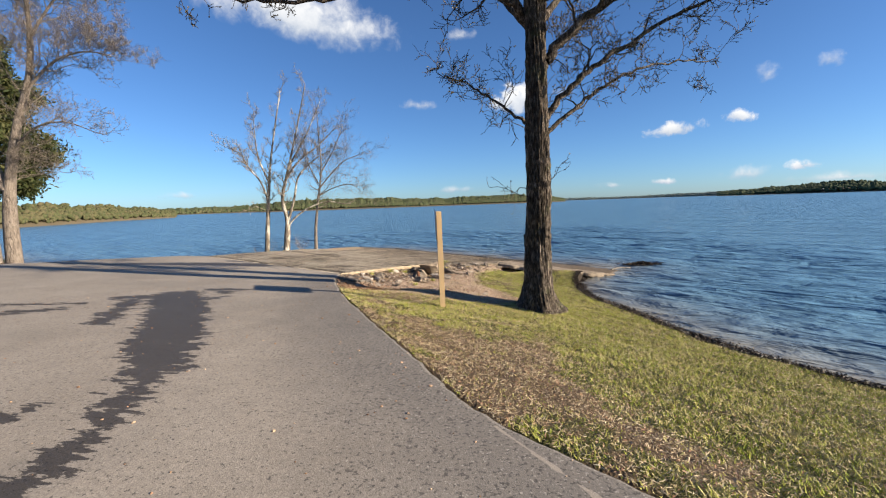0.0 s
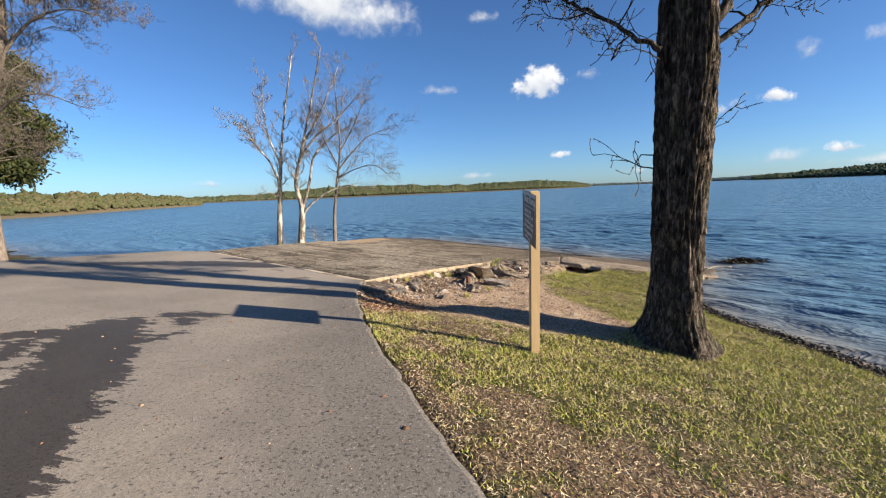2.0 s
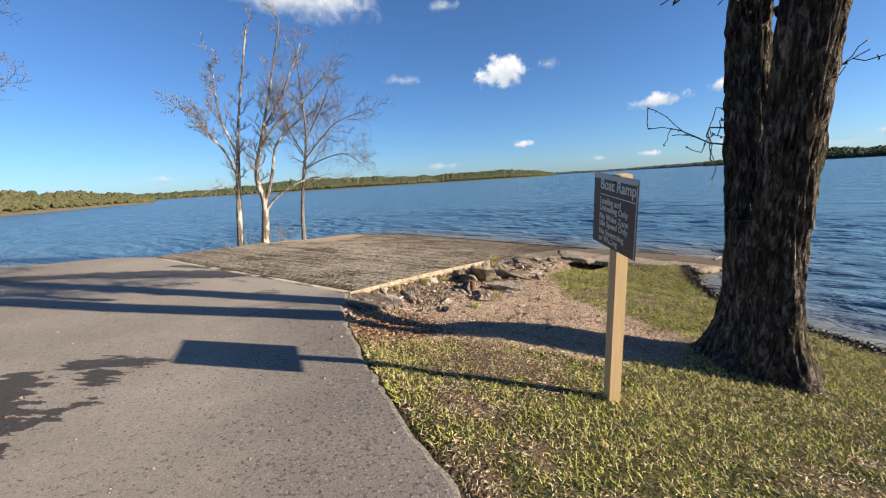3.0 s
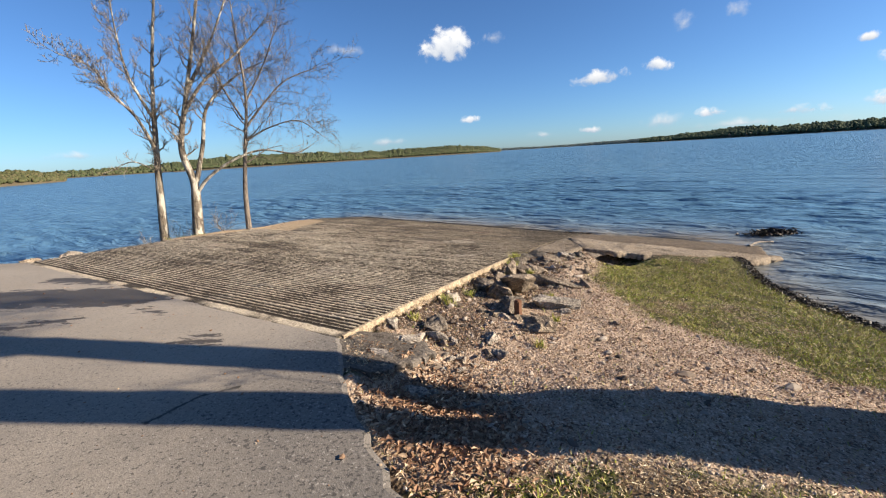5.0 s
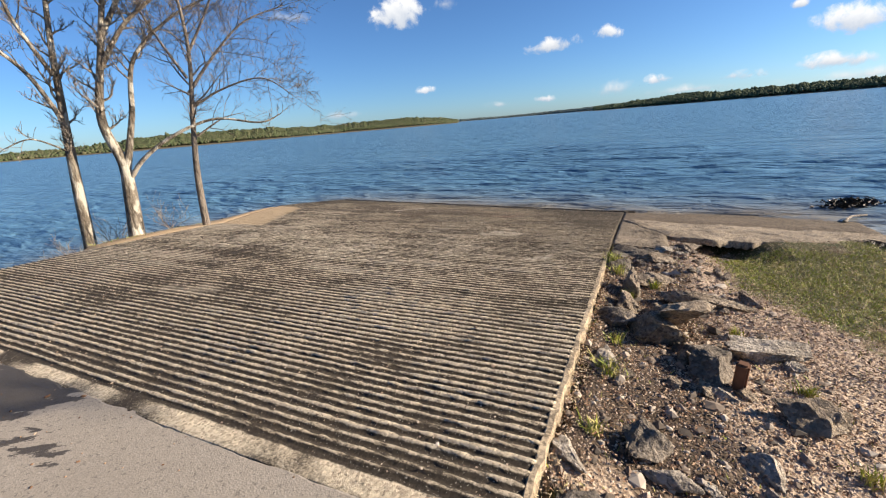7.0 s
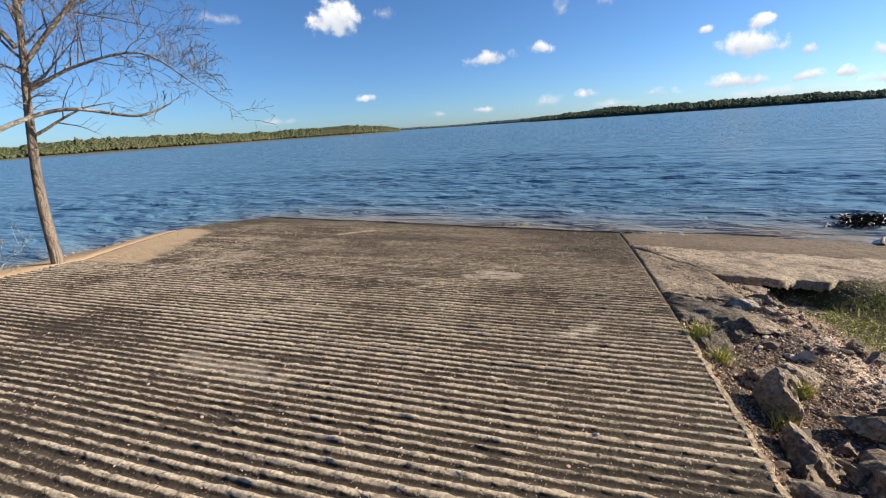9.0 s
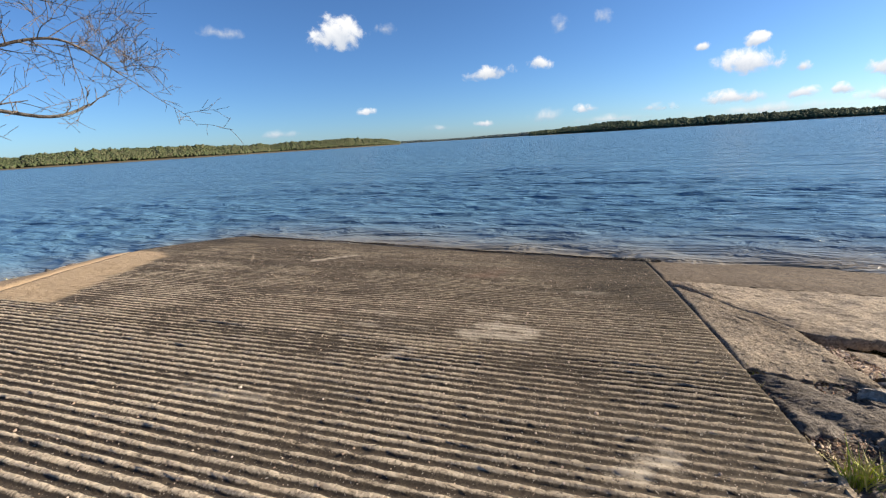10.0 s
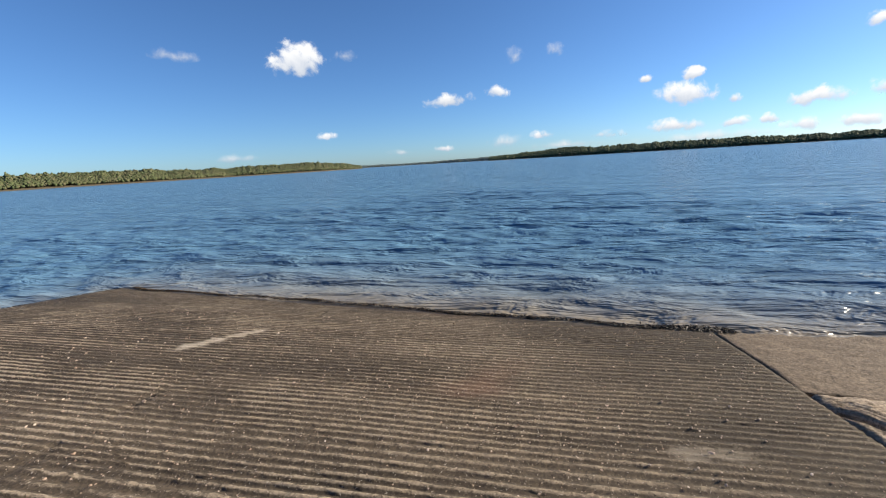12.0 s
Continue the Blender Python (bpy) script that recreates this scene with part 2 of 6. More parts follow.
def mat_ground():
    m = Mat("lawn_soil", 0.95, 0.15)
    g, mud = m.attr("gravel"), m.attr("mud")
    big, mid, fine = m.noise(0.8, 5, 0.6), m.noise(6, 5, 0.65), m.noise(55, 4, 0.7)
    turf = m.mix(m.ramp(mid, (0.35, 0.0), (0.65, 1.0)), (0.036, 0.040, 0.011), (0.075, 0.066, 0.024))
    turf = m.mix(m.step(m.math("ADD", m.attr("bare"), m.math("MULTIPLY", m.math("SUBTRACT", mid, 0.5), 0.8)), 0.35, 0.75), turf, m.mix(fine, (0.055, 0.037, 0.022), (0.14, 0.098, 0.060)))
    turf = m.mix(m.math("MULTIPLY", m.step(fine, 0.55, 0.72), 0.6), turf, (0.20, 0.155, 0.085))
    cell = m.node("RGBToBW", Color=m.voronoi(70, "Color")).outputs[0]
    stone = m.mix(m.ramp(mid, (0.35, 0.0), (0.65, 1.0)), (0.44, 0.335, 0.245), (0.30, 0.22, 0.158))
    stone = m.mix(0.6, stone, cell, "OVERLAY")
    soil = m.mix(fine, (0.07, 0.05, 0.035), (0.15, 0.11, 0.08))
    stone = m.mix(m.step(mid, 0.55, 0.7), stone, soil)
    stone = m.mix(m.step(m.math("ADD", m.attr("soil"), m.math("MULTIPLY", m.math("SUBTRACT", mid, 0.5), 0.7)), 0.3, 0.7), stone, m.mix(fine, (0.045, 0.032, 0.023), (0.105, 0.075, 0.053)))
    k = m.step(m.math("ADD", g, m.math("MULTIPLY", m.math("SUBTRACT", mid, 0.5), 0.9)), 0.35, 0.65)
    col = m.mix(k, turf, stone)
    sand = m.mix(mid, (0.42, 0.31, 0.19), (0.30, 0.21, 0.13))
    col = m.mix(m.attr("sand"), col, sand)
    col = m.mix(m.step(m.math("ADD", m.attr("tar"), m.math("MULTIPLY", m.math("SUBTRACT", fine, 0.5), 0.7)), 0.35, 0.65), col, m.mix(mid, (0.10, 0.09, 0.08), (0.20, 0.18, 0.155)))
    col = m.mix(m.step(m.math("ADD", mud, m.math("MULTIPLY", m.math("SUBTRACT", mid, 0.5), 0.6)), 0.4, 0.7), col, (0.035, 0.027, 0.02))
    nrm = m.bump(m.voronoi(42), 0.02, 0.5, m.bump(mid, 0.03, 0.5))
    return m.done(col, nrm)


def mat_water():
    m = Mat("lake_water", 0.26, 0.2)
    m.b.inputs["IOR"].default_value = 1.34
    sh = m.attr("shallow")
    col = m.mix(m.step(sh, 0.0, 1.0), (0.086, 0.182, 0.272), (0.215, 0.184, 0.136))
    turn = radians(-51.7)
    a = m.noise(1.0, 4, 0.6, stretch=(2.4, 0.75, 1), turn=turn, dist=0.5)
    b = m.noise(1.0, 4, 0.6, stretch=(0.42, 0.12, 1), turn=turn, dist=0.5)
    c = m.noise(6.0, 3, 0.6, stretch=(1.5, 0.55, 1), turn=turn)
    nrm = m.bump(c, 0.030, 1.0, m.bump(a, 0.28, 1.0, m.bump(b, 0.95, 1.0)))
    return m.done(col, nrm)


def mat_bark(name, base, deep, pale, scale=1.0, moss=0.0, blotch=0.0):
    m = Mat(name, 0.95, 0.15)
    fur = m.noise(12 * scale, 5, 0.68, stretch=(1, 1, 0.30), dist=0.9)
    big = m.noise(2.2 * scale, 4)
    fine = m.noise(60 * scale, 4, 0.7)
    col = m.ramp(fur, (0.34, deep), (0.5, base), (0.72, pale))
    if blotch:
        col = m.mix(m.step(m.noise(3.5, 4, 0.6, stretch=(1, 1, 0.5)), 0.62 - blotch, 0.70 - blotch), col, (0.50, 0.45, 0.37))
    if moss:
        col = m.mix(m.math("MULTIPLY", m.step(big, 0.55, 0.7), moss), col, (0.10, 0.105, 0.05))
    col = m.mix(m.math("MULTIPLY", m.step(fine, 0.55, 0.75), 0.3), col, pale)
    nrm = m.bump(fine, 0.008, 0.7, m.bump(fur, 0.09, 1.0))
    return m.done(col, nrm)


def mat_leafy(name, stops, rough=0.7, spread=0.25, grain=0.35):
    """Leaves, blades and stones: a colour of its own for every island."""
    m = Mat(name, rough, 0.2)
    n = m.noise(grain, 4)
    f = m.math("ADD", m.math("MULTIPLY", m.island(), 1.0 - spread), m.math("MULTIPLY", n, spread))
    return m.done(m.ramp(f, *stops))


def mat_rock(name, a, b, c):
    m = Mat(name, 0.92, 0.2)
    one = m.one()
    big, mid, fine = m.noise(3, 5, 0.6), m.noise(14, 5, 0.65), m.noise(70, 4, 0.7)
    col = m.mix(one, a, b)
    col = m.mix(m.ramp(big, (0.4, 0.0), (0.65, 0.75)), col, c)
    col = m.mix(m.math("MULTIPLY", m.step(mid, 0.52, 0.72), 0.6), col, tuple(v * 0.35 for v in a))
    col = m.mix(0.5, col, m.node("RGBToBW", Color=m.voronoi(60, "Color")).outputs[0], "OVERLAY")
    nrm = m.bump(fine, 0.012, 0.8, m.bump(mid, 0.06, 0.9))
    return m.done(col, nrm)


def mat_plain(name, col, rough=0.6, spec=0.4, vary=0.12, scale=20, stretch=None, metal=0.0):
    m = Mat(name, rough, spec, metal)
    n = m.noise(scale, 5, 0.6, stretch=stretch)
    c = m.mix(n, tuple(v * (1 - vary) for v in col), tuple(min(1, v * (1 + vary)) for v in col))
    return m.done(c, m.bump(n, 0.002, 0.4))


ASPHALT, RAMP, GROUND, WATER = mat_asphalt(), mat_ramp(), mat_ground(), mat_water()
SLAB_DRY = mat_concrete("worn_concrete", (0.205, 0.16, 0.112), (0.305, 0.246, 0.178))
SLAB_DARK = mat_concrete("dirty_concrete", (0.14, 0.109, 0.077), (0.30, 0.238, 0.168), 0.9)
SLAB_WET = mat_concrete("wet_concrete", (0.10, 0.074, 0.049), (0.14, 0.104, 0.069), 0.1)
EDGE = mat_concrete("edge_concrete", (0.29, 0.225, 0.15), (0.42, 0.335, 0.23))
BROKEN = mat_concrete("broken_asphalt", (0.105, 0.087, 0.07), (0.19, 0.163, 0.136), 0.9)
# oak colours include shade in the furrows and sunlight on the plates
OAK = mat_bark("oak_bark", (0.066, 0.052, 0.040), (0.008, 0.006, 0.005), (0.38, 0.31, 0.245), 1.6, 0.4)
OAK_TWIG = mat_bark("oak_twig_bark", (0.10, 0.08, 0.06), (0.05, 0.04, 0.03), (0.15, 0.12, 0.09), 2.0)
SYC = mat_bark("pale_bark", (0.19, 0.155, 0.118), (0.075, 0.058, 0.043), (0.33, 0.285, 0.225), 1.2, 0.0, 0.12)
SYC_TWIG = mat_bark("pale_twig_bark", (0.28, 0.235, 0.19), (0.15, 0.12, 0.093), (0.42, 0.36, 0.30), 2.0)
GREY = mat_bark("grey_bark", (0.19, 0.155, 0.125), (0.075, 0.06, 0.048), (0.30, 0.25, 0.205), 1.0)
GREY_TWIG = mat_bark("grey_twig_bark", (0.20, 0.165, 0.135), (0.11, 0.09, 0.073), (0.29, 0.24, 0.195), 2.0)
BLADE = mat_leafy("grass_blades", ((0.0, (0.14, 0.195, 0.018)), (0.3, (0.28, 0.335, 0.036)), (0.45, (0.36, 0.37, 0.060)), (0.57, (0.45, 0.385, 0.15)), (1.0, (0.56, 0.47, 0.28))), spread=0.5, grain=1.3)
STRAW = mat_leafy("dry_straw", ((0.0, (0.22, 0.155, 0.088)), (0.35, (0.45, 0.345, 0.20)), (0.75, (0.62, 0.50, 0.32)), (1.0, (0.72, 0.63, 0.46))), spread=0.2, grain=2.0)
LEAF = mat_leafy("dead_leaves", ((0.1, (0.13, 0.070, 0.040)), (0.5, (0.29, 0.165, 0.095)), (0.8, (0.40, 0.27, 0.17)), (1.0, (0.52, 0.40, 0.28))), spread=0.1)
PEBBLE = mat_leafy("pebbles", ((0.05, (0.13, 0.088, 0.060)), (0.35, (0.36, 0.262, 0.19)), (0.8, (0.54, 0.42, 0.318)), (1.0, (0.70, 0.60, 0.49))), 0.9, 0.1)
DEBRIS = mat_leafy("wet_debris", ((0.1, (0.012, 0.010, 0.008)), (0.6, (0.04, 0.028, 0.018)), (1.0, (0.13, 0.09, 0.06))), 0.5, 0.1)
CEDAR = mat_leafy("cedar_leaves", ((0.1, (0.016, 0.026, 0.008)), (0.5, (0.040, 0.048, 0.014)), (1.0, (0.09, 0.078, 0.028))), spread=0.4)
BUD = mat_leafy("buds", ((0.1, (0.09, 0.075, 0.04)), (1.0, (0.21, 0.18, 0.10))), spread=0.1)
ROCK = mat_rock("grey_rock", (0.15, 0.115, 0.083), (0.24, 0.188, 0.138), (0.36, 0.29, 0.215))
ROCK_DARK = mat_rock("dark_rock", (0.085, 0.068, 0.052), (0.14, 0.115, 0.09), (0.30, 0.25, 0.20))
ROCK_PALE = mat_rock("pale_rock", (0.30, 0.255, 0.205), (0.42, 0.365, 0.30), (0.21, 0.175, 0.14))
WOOD = mat_plain("treated_pine", (0.52, 0.36, 0.19), 0.75, 0.25, 0.22, 6, (6, 6, 0.5))
SIGN_FACE = mat_plain("sign_brown", (0.060, 0.047, 0.038), 0.45, 0.4, 0.12, 9)
SIGN_BACK = mat_plain("sign_metal", (0.42, 0.42, 0.42), 0.45, 0.5, 0.1, 30, None, 0.7)
SIGN_TEXT = mat_plain("sign_lettering", (0.62, 0.59, 0.53), 0.5, 0.4, 0.12, 60)
STEEL = mat_plain("bolt_steel", (0.10, 0.10, 0.10), 0.5, 0.5, 0.1, 40, None, 0.6)
RUST = mat_plain("rusty_steel", (0.14, 0.065, 0.035), 0.85, 0.3, 0.4, 25)


# ---- building helpers ----
def mesh_of(name, verts, faces, mat, smooth=False, attrs=None):
    me = bpy.data.meshes.new(name)
    me.from_pydata([tuple(map(float, v)) for v in verts] if not isinstance(verts, np.ndarray) else verts.tolist(), [], faces if isinstance(faces, list) else faces.tolist())
    if attrs:
        for k, v in attrs.items():
            me.attributes.new(k, "FLOAT", "POINT").data.foreach_set("value", np.asarray(v, dtype=np.float32))
    me.materials.append(mat)
    if smooth:
        me.polygons.foreach_set("use_smooth", [True] * len(me.polygons))
    me.update()
    return me


def thing(name, verts, faces, mat, label="", category="", group="", kind="", smooth=False, attrs=None, parent=None):
    ob = new(name, mesh_of(name, verts, faces, mat, smooth, attrs))
    if parent:
        ob.parent = parent
    return tagged(ob, label, category, group, kind)


def empty(name, at, label, category, group="", kind=""):
    ob = new(name)
    ob.location = at
    ob.empty_display_size = 0.2
    return tagged(ob, label, category, group, kind)


WATER_Z = -1.13
# ramp frame: u runs down the slope, v across it
RC, RU, RV = np.array((-2.45, 11.10)), np.array((0.6566, 0.7543)), np.array((-0.7543, 0.6566))
RAMP_W, RAMP_L = 8.2, 13.5


def to_uv(x, y):
    dx, dy = x - RC[0], y - RC[1]
    return dx * RU[0] + dy * RU[1], dx * RV[0] + dy * RV[1]


def from_uv(u, v):
    return RC[0] + u * RU[0] + v * RV[0], RC[1] + u * RU[1] + v * RV[1]


def ramp_z(u, v):
    return -0.217 - 0.04 * u - 0.0056 * u * u + v * (-0.001 + 0.0022 * u)


def road_z(x, y):
    return 0.2078 - 0.0416 * x - 0.0475 * y


LOT = [(4.6, -60), (4.6, -14), (4.4, -6), (3.6, -1.6), (2.5, 0.55), (1.5, 1.78), (0.92, 2.4), (0.6, 2.78), (0.36, 3.05), (0.1, 3.5), (-0.14, 4.1), (-0.4, 4.75), (-0.72, 5.5), (-0.97, 6.1), (-1.2, 6.7), (-1.47, 7.33), (-1.86, 8.42),
       (-2.3, 9.85), (-2.38, 10.4), (-2.45, 11.1), (-8.67, 16.55), (-9.7, 16.6), (-11.4, 14.9), (-12.6, 13.4), (-15.0, 12.2), (-22, 11.2), (-60, 9), (-60, -60)]
SHORE = [(300, -300), (60, -80), (22, -30), (14, -14), (9.5, -4), (7.0, 1.5), (5.8, 5.3), (5.05, 6.8), (4.6, 8.2), (4.4, 9.8), (4.05, 11.3), (4.15, 12.3),
         (4.4, 13.3), (4.9, 14.2), (5.9, 15.0), (6.5, 15.8), (6.3, 16.5), (5.0, 17.35), (4.2, 18.2), (3.9, 18.6), (0.66, 22.3), (-2.3, 25.1), (-3.6, 24.9),
         (-5.2, 24.5), (-7.0, 23.5), (-8.7, 22.2), (-9.9, 20.7), (-11.0, 19.4), (-12.6, 18.5), (-14.5, 19.0), (-16.5, 21.0), (-18.3, 22.6), (-20.0, 23.3), (-23, 24.6), (-32, 31), (-60, 45), (-120, 70),
         (-300, 90), (-300, -300)]
RAMP_POLY = [from_uv(0, 0), from_uv(RAMP_L, 0), from_uv(RAMP_L, RAMP_W + 1.5), from_uv(8.2, RAMP_W + 1.5), from_uv(5.2, RAMP_W), from_uv(0, RAMP_W)]


def near_poly(x, y, poly):
    """Distance to a closed outline, its nearest point, and whether the place is inside."""
    best, bx, by = np.full(x.shape, 1e18), np.zeros(x.shape), np.zeros(x.shape)
    inside = np.zeros(x.shape, bool)
    for (ax, ay), (cx, cy) in zip(poly, poly[1:] + poly[:1]):
        dx, dy = cx - ax, cy - ay
        h = np.clip(((x - ax) * dx + (y - ay) * dy) / (dx * dx + dy * dy), 0, 1)
        qx, qy = ax + h * dx, ay + h * dy
        d = (x - qx) ** 2 + (y - qy) ** 2
        k = d < best
        best, bx, by = np.where(k, d, best), np.where(k, qx, bx), np.where(k, qy, by)
        if ay != cy:
            inside ^= ((ay > y) != (cy > y)) & (x < (cx - ax) * (y - ay) / (cy - ay) + ax)
    return np.sqrt(best), bx, by, inside


def wobble(x, y, s, seed=0):
    """Cheap smooth noise, about -1 to 1."""
    r = np.random.default_rng(seed)
    out = 0
    for k in range(6):
        a, f, p = r.uniform(0, 6.28), s * r.uniform(0.6, 1.9), r.uniform(0, 6.28)
        out = out + np.sin((x * np.cos(a) + y * np.sin(a)) * f + p)
    return out / 3.0


TONGUE = [(-2.6, 11.2), (-2.5, 10.5), (-2.2, 10.42), (-1.85, 10.62), (-1.62, 10.9), (-1.7, 11.15), (-2.0, 11.3), (-2.28, 11.28)]


def vnoise(x, y, s, seed=0):
    """Smooth value noise without any rhythm, 0 to 1."""
    tab = np.random.default_rng(seed).random((64, 64))
    fx, fy = x * s + 31.7, y * s + 17.3
    ix, iy = np.floor(fx).astype(int), np.floor(fy).astype(int)
    tx, ty = fx - ix, fy - iy
    tx, ty = tx * tx * (3 - 2 * tx), ty * ty * (3 - 2 * ty)
    g = lambda a, b: tab[a % 64, b % 64]
    return (g(ix, iy) * (1 - tx) + g(ix + 1, iy) * tx) * (1 - ty) + (g(ix, iy + 1) * (1 - tx) + g(ix + 1, iy + 1) * tx) * ty


def thin_turf(x, y):
    """Where the lawn is worn thin, 0 to 1."""
    x, y = np.asarray(x, float), np.asarray(y, float)
    n = 0.42 * vnoise(x, y, 0.9, 71) + 0.30 * vnoise(x, y, 2.3, 72) + 0.28 * vnoise(x, y, 6.5, 73)
    d = near_poly(x, y, LOT[3:19])[0]
    n = n + 0.22 * np.exp(-d / 0.30) + 0.24 * np.exp(-((x - 0.75) ** 2 / 0.55 + (y - 3.9) ** 2 / 0.8)) + 0.16 * np.exp(-((x - 0.9) ** 2 / 0.9 + (y - 6.2) ** 2 / 0.9))
    n = n + 0.05 * np.clip((1.7 - x) / 1.2, 0, 1)
    n = n - 0.16 * np.exp(-((x - 3.2) ** 2 / 1.8 + (y - 10.0) ** 2 / 16.0)) - 0.10 * np.exp(-((x - 3.0) ** 2 / 2.0 + (y - 4.5) ** 2 / 6.0))
    return np.clip((n - 0.50) / 0.30, 0, 1)


APRON_V, APRON_U = (-4.3, -3.7, -2.9, -2.3, -1.7, -1.2, -0.72, -0.1), (7.75, 7.1, 6.6, 6.4, 6.32, 6.14, 6.26, 7.72)
GRAVEL = [(-2.5, 9.7), (-1.9, 9.15), (-0.9, 9.2), (0.3, 8.7), (1.2, 8.8), (1.9, 9.6), (1.75, 10.6), (1.1, 11.8), (1.2, 13.2), (2.2, 14.5), (2.9, 14.7), (2.6, 15.6), (1.4, 15.3), (0.3, 14.3), (-2.5, 11.1)]


def ground(x, y):
    """Height of the ground and its weights of gravel, mud and sand."""
    x, y = np.asarray(x, float), np.asarray(y, float)
    dl, lx, ly, il = near_poly(x, y, LOT)
    dr, rx, ry, ir = near_poly(x, y, RAMP_POLY)
    ds, _, _, land = near_poly(x, y, SHORE)
    dl, dr = np.where(il, 0, dl), np.where(ir, 0, dr)
    lx, ly = np.where(il, x, lx), np.where(il, y, ly)
    rx, ry = np.where(ir, x, rx), np.where(ir, y, ry)
    use_r = dr < dl
    dp = np.minimum(dl, dr)
    u, v = to_uv(rx, ry)
    zp = np.where(use_r, np.maximum(ramp_z(u, v), WATER_Z + 0.02) - np.where(v > 4, 0.004, 0.040), np.clip(road_z(lx, ly), -0.6, 0.5) - 0.012)
    s = dp / (dp + ds + 1e-6)
    s = np.where(x < -7.4, s ** 0.55, np.where((x < -2.0) & (y > 19), s ** 1.8, s))
    z = zp * (1 - s) + (WATER_Z + 0.03) * s
    z = z + 0.02 * wobble(x, y, 2.2, 1) * np.clip(dp * 2, 0, 1) + 0.01 * wobble(x, y, 7, 2) * np.clip(dp * 2, 0, 1)
    z = np.where(land, z, WATER_Z - np.minimum(0.10 * ds ** 0.9 + 0.03, 3.0))
    # hollow worn out beside the broken road edge and under the slabs
    dip = 0.16 * np.exp(-((x + 1.5) ** 2 / 1.1 + (y - 10.3) ** 2 / 0.9)) * np.clip(dp / 0.12, 0, 1)
    dip = dip + 0.10 * np.exp(-((x + 0.4) ** 2 / 1.2 + (y - 12.6) ** 2 / 2.0)) * np.clip(dp / 0.2, 0, 1)
    gu, gv = to_uv(x, y)
    dip = dip + 0.30 * np.exp(-((gu - 6.05) ** 2 / 0.14 + (gv + 1.2) ** 2 / 0.32))
    under = np.exp(-((np.clip(gu, 6.5, 9.6) - gu) ** 2 + (np.clip(gv, -4.0, -0.2) - gv) ** 2) / 0.09)
    z = z - np.where(land, dip, 0)
    z = np.where(land, np.minimum(z, z * (1 - under) + (ramp_z(gu, gv) - 0.14) * under), z)
    z = z - np.where(ir, 0.30, 0) - np.where(il, 0.07, 0)
    # lawn grown up to the apron, crumbled asphalt at the ramp corner
    front = np.interp(gv, APRON_V, APRON_U)
    w = np.exp(-(np.maximum(front - 0.05 - gu, 0) / 1.1) ** 2) * np.clip((-1.75 - gv) / 0.5, 0, 1) * (gv > -5) * (gu < 8.2)
    z = np.where(land, z * (1 - w) + (ramp_z(gu, gv * 0.3) + 0.036 * gv - 0.015 - 0.14 * np.clip((gu - front - 0.06) / 0.25, 0, 1)) * w, z)
    w = np.exp(-((np.clip(gv, -0.85, 0) - gv) / 0.30) ** 2) * np.clip((gu - 3.9) / 0.5, 0, 1) * np.clip((6.35 - gu) / 0.4, 0, 1)
    z = np.where(land & ~ir, np.maximum(z, z * (1 - w) + (ramp_z(gu, gv * 0.3) + 0.03 * gv - 0.05) * w), z)
    dt, _, _, it = near_poly(x, y, TONGUE)
    tar = np.clip(0.5 + np.where(it, dt, -dt) / 0.16 + 0.25 * wobble(x, y, 9, 17), 0, 1)
    z = np.where((il | ir), z, z * (1 - tar) + (road_z(x, y) - 0.035 - 0.17 * np.maximum(0, x + 2.35) + 0.012 * wobble(x, y, 11, 18)) * tar)
    dg, _, _, ig = near_poly(x, y, GRAVEL)
    g = np.clip(0.5 + np.where(ig, dg, -dg) / 0.7, 0, 1)
    mud = np.where(land, np.clip(1 - ds / 0.35, 0, 1), 1.0)
    sand = np.clip(1 - np.hypot((x + 5.0) / 1.3, y - 22.0) / 2.8, 0, 1) + np.clip(1 - np.hypot(x + 16, y - 20.5) / 5, 0, 1)
    sand = sand * np.clip((8.6 - gu) / 0.8, 0, 1) + np.clip(1.3 - dr / 1.3, 0, 1) * (x < -2.5) * (y > 17.5) * np.clip((8.4 - gu) / 0.8, 0, 1)
    return z, np.clip(g - 0.9 * tar, 0, 1), mud, np.clip(sand * 1.6, 0, 1), ds, dp, land, tar


def rubble(x, y):
    """Dark soil between the broken stones along the ramp, 0 to 1."""
    u, v = to_uv(np.asarray(x, float), np.asarray(y, float))
    return 0.8 * np.exp(-((np.clip(v, -0.75, -0.1) - v) / 0.25) ** 2) * np.clip((u - 0.3) / 0.5, 0, 1) * np.clip((6.0 - u) / 0.6, 0, 1)


def gz(x, y):
    return float(ground(np.array([x]), np.array([y]))[0][0])


def span(lo, hi, step, far, ratio=1.28):
    """Even steps from lo to hi, then growing ones out to +-far."""
    mid = list(np.arange(lo, hi + 1e-6, step))
    a, s = [], step
    while (a[-1] if a else lo) > -far:
        s *= ratio
        a.append((a[-1] if a else lo) - s)
    b, s = [], step
    while (b[-1] if b else hi) < far:
        s *= ratio
        b.append((b[-1] if b else hi) + s)
    return np.array(a[::-1] + mid + b)


def grid(xs, ys):
    X, Y = np.meshgrid(xs, ys)
    n, m = len(xs), len(ys)
    i = (np.arange(m - 1)[:, None] * n + np.arange(n - 1)[None]).ravel()
    return X.ravel(), Y.ravel(), np.stack([i, i + 1, i + n + 1, i + n], 1)


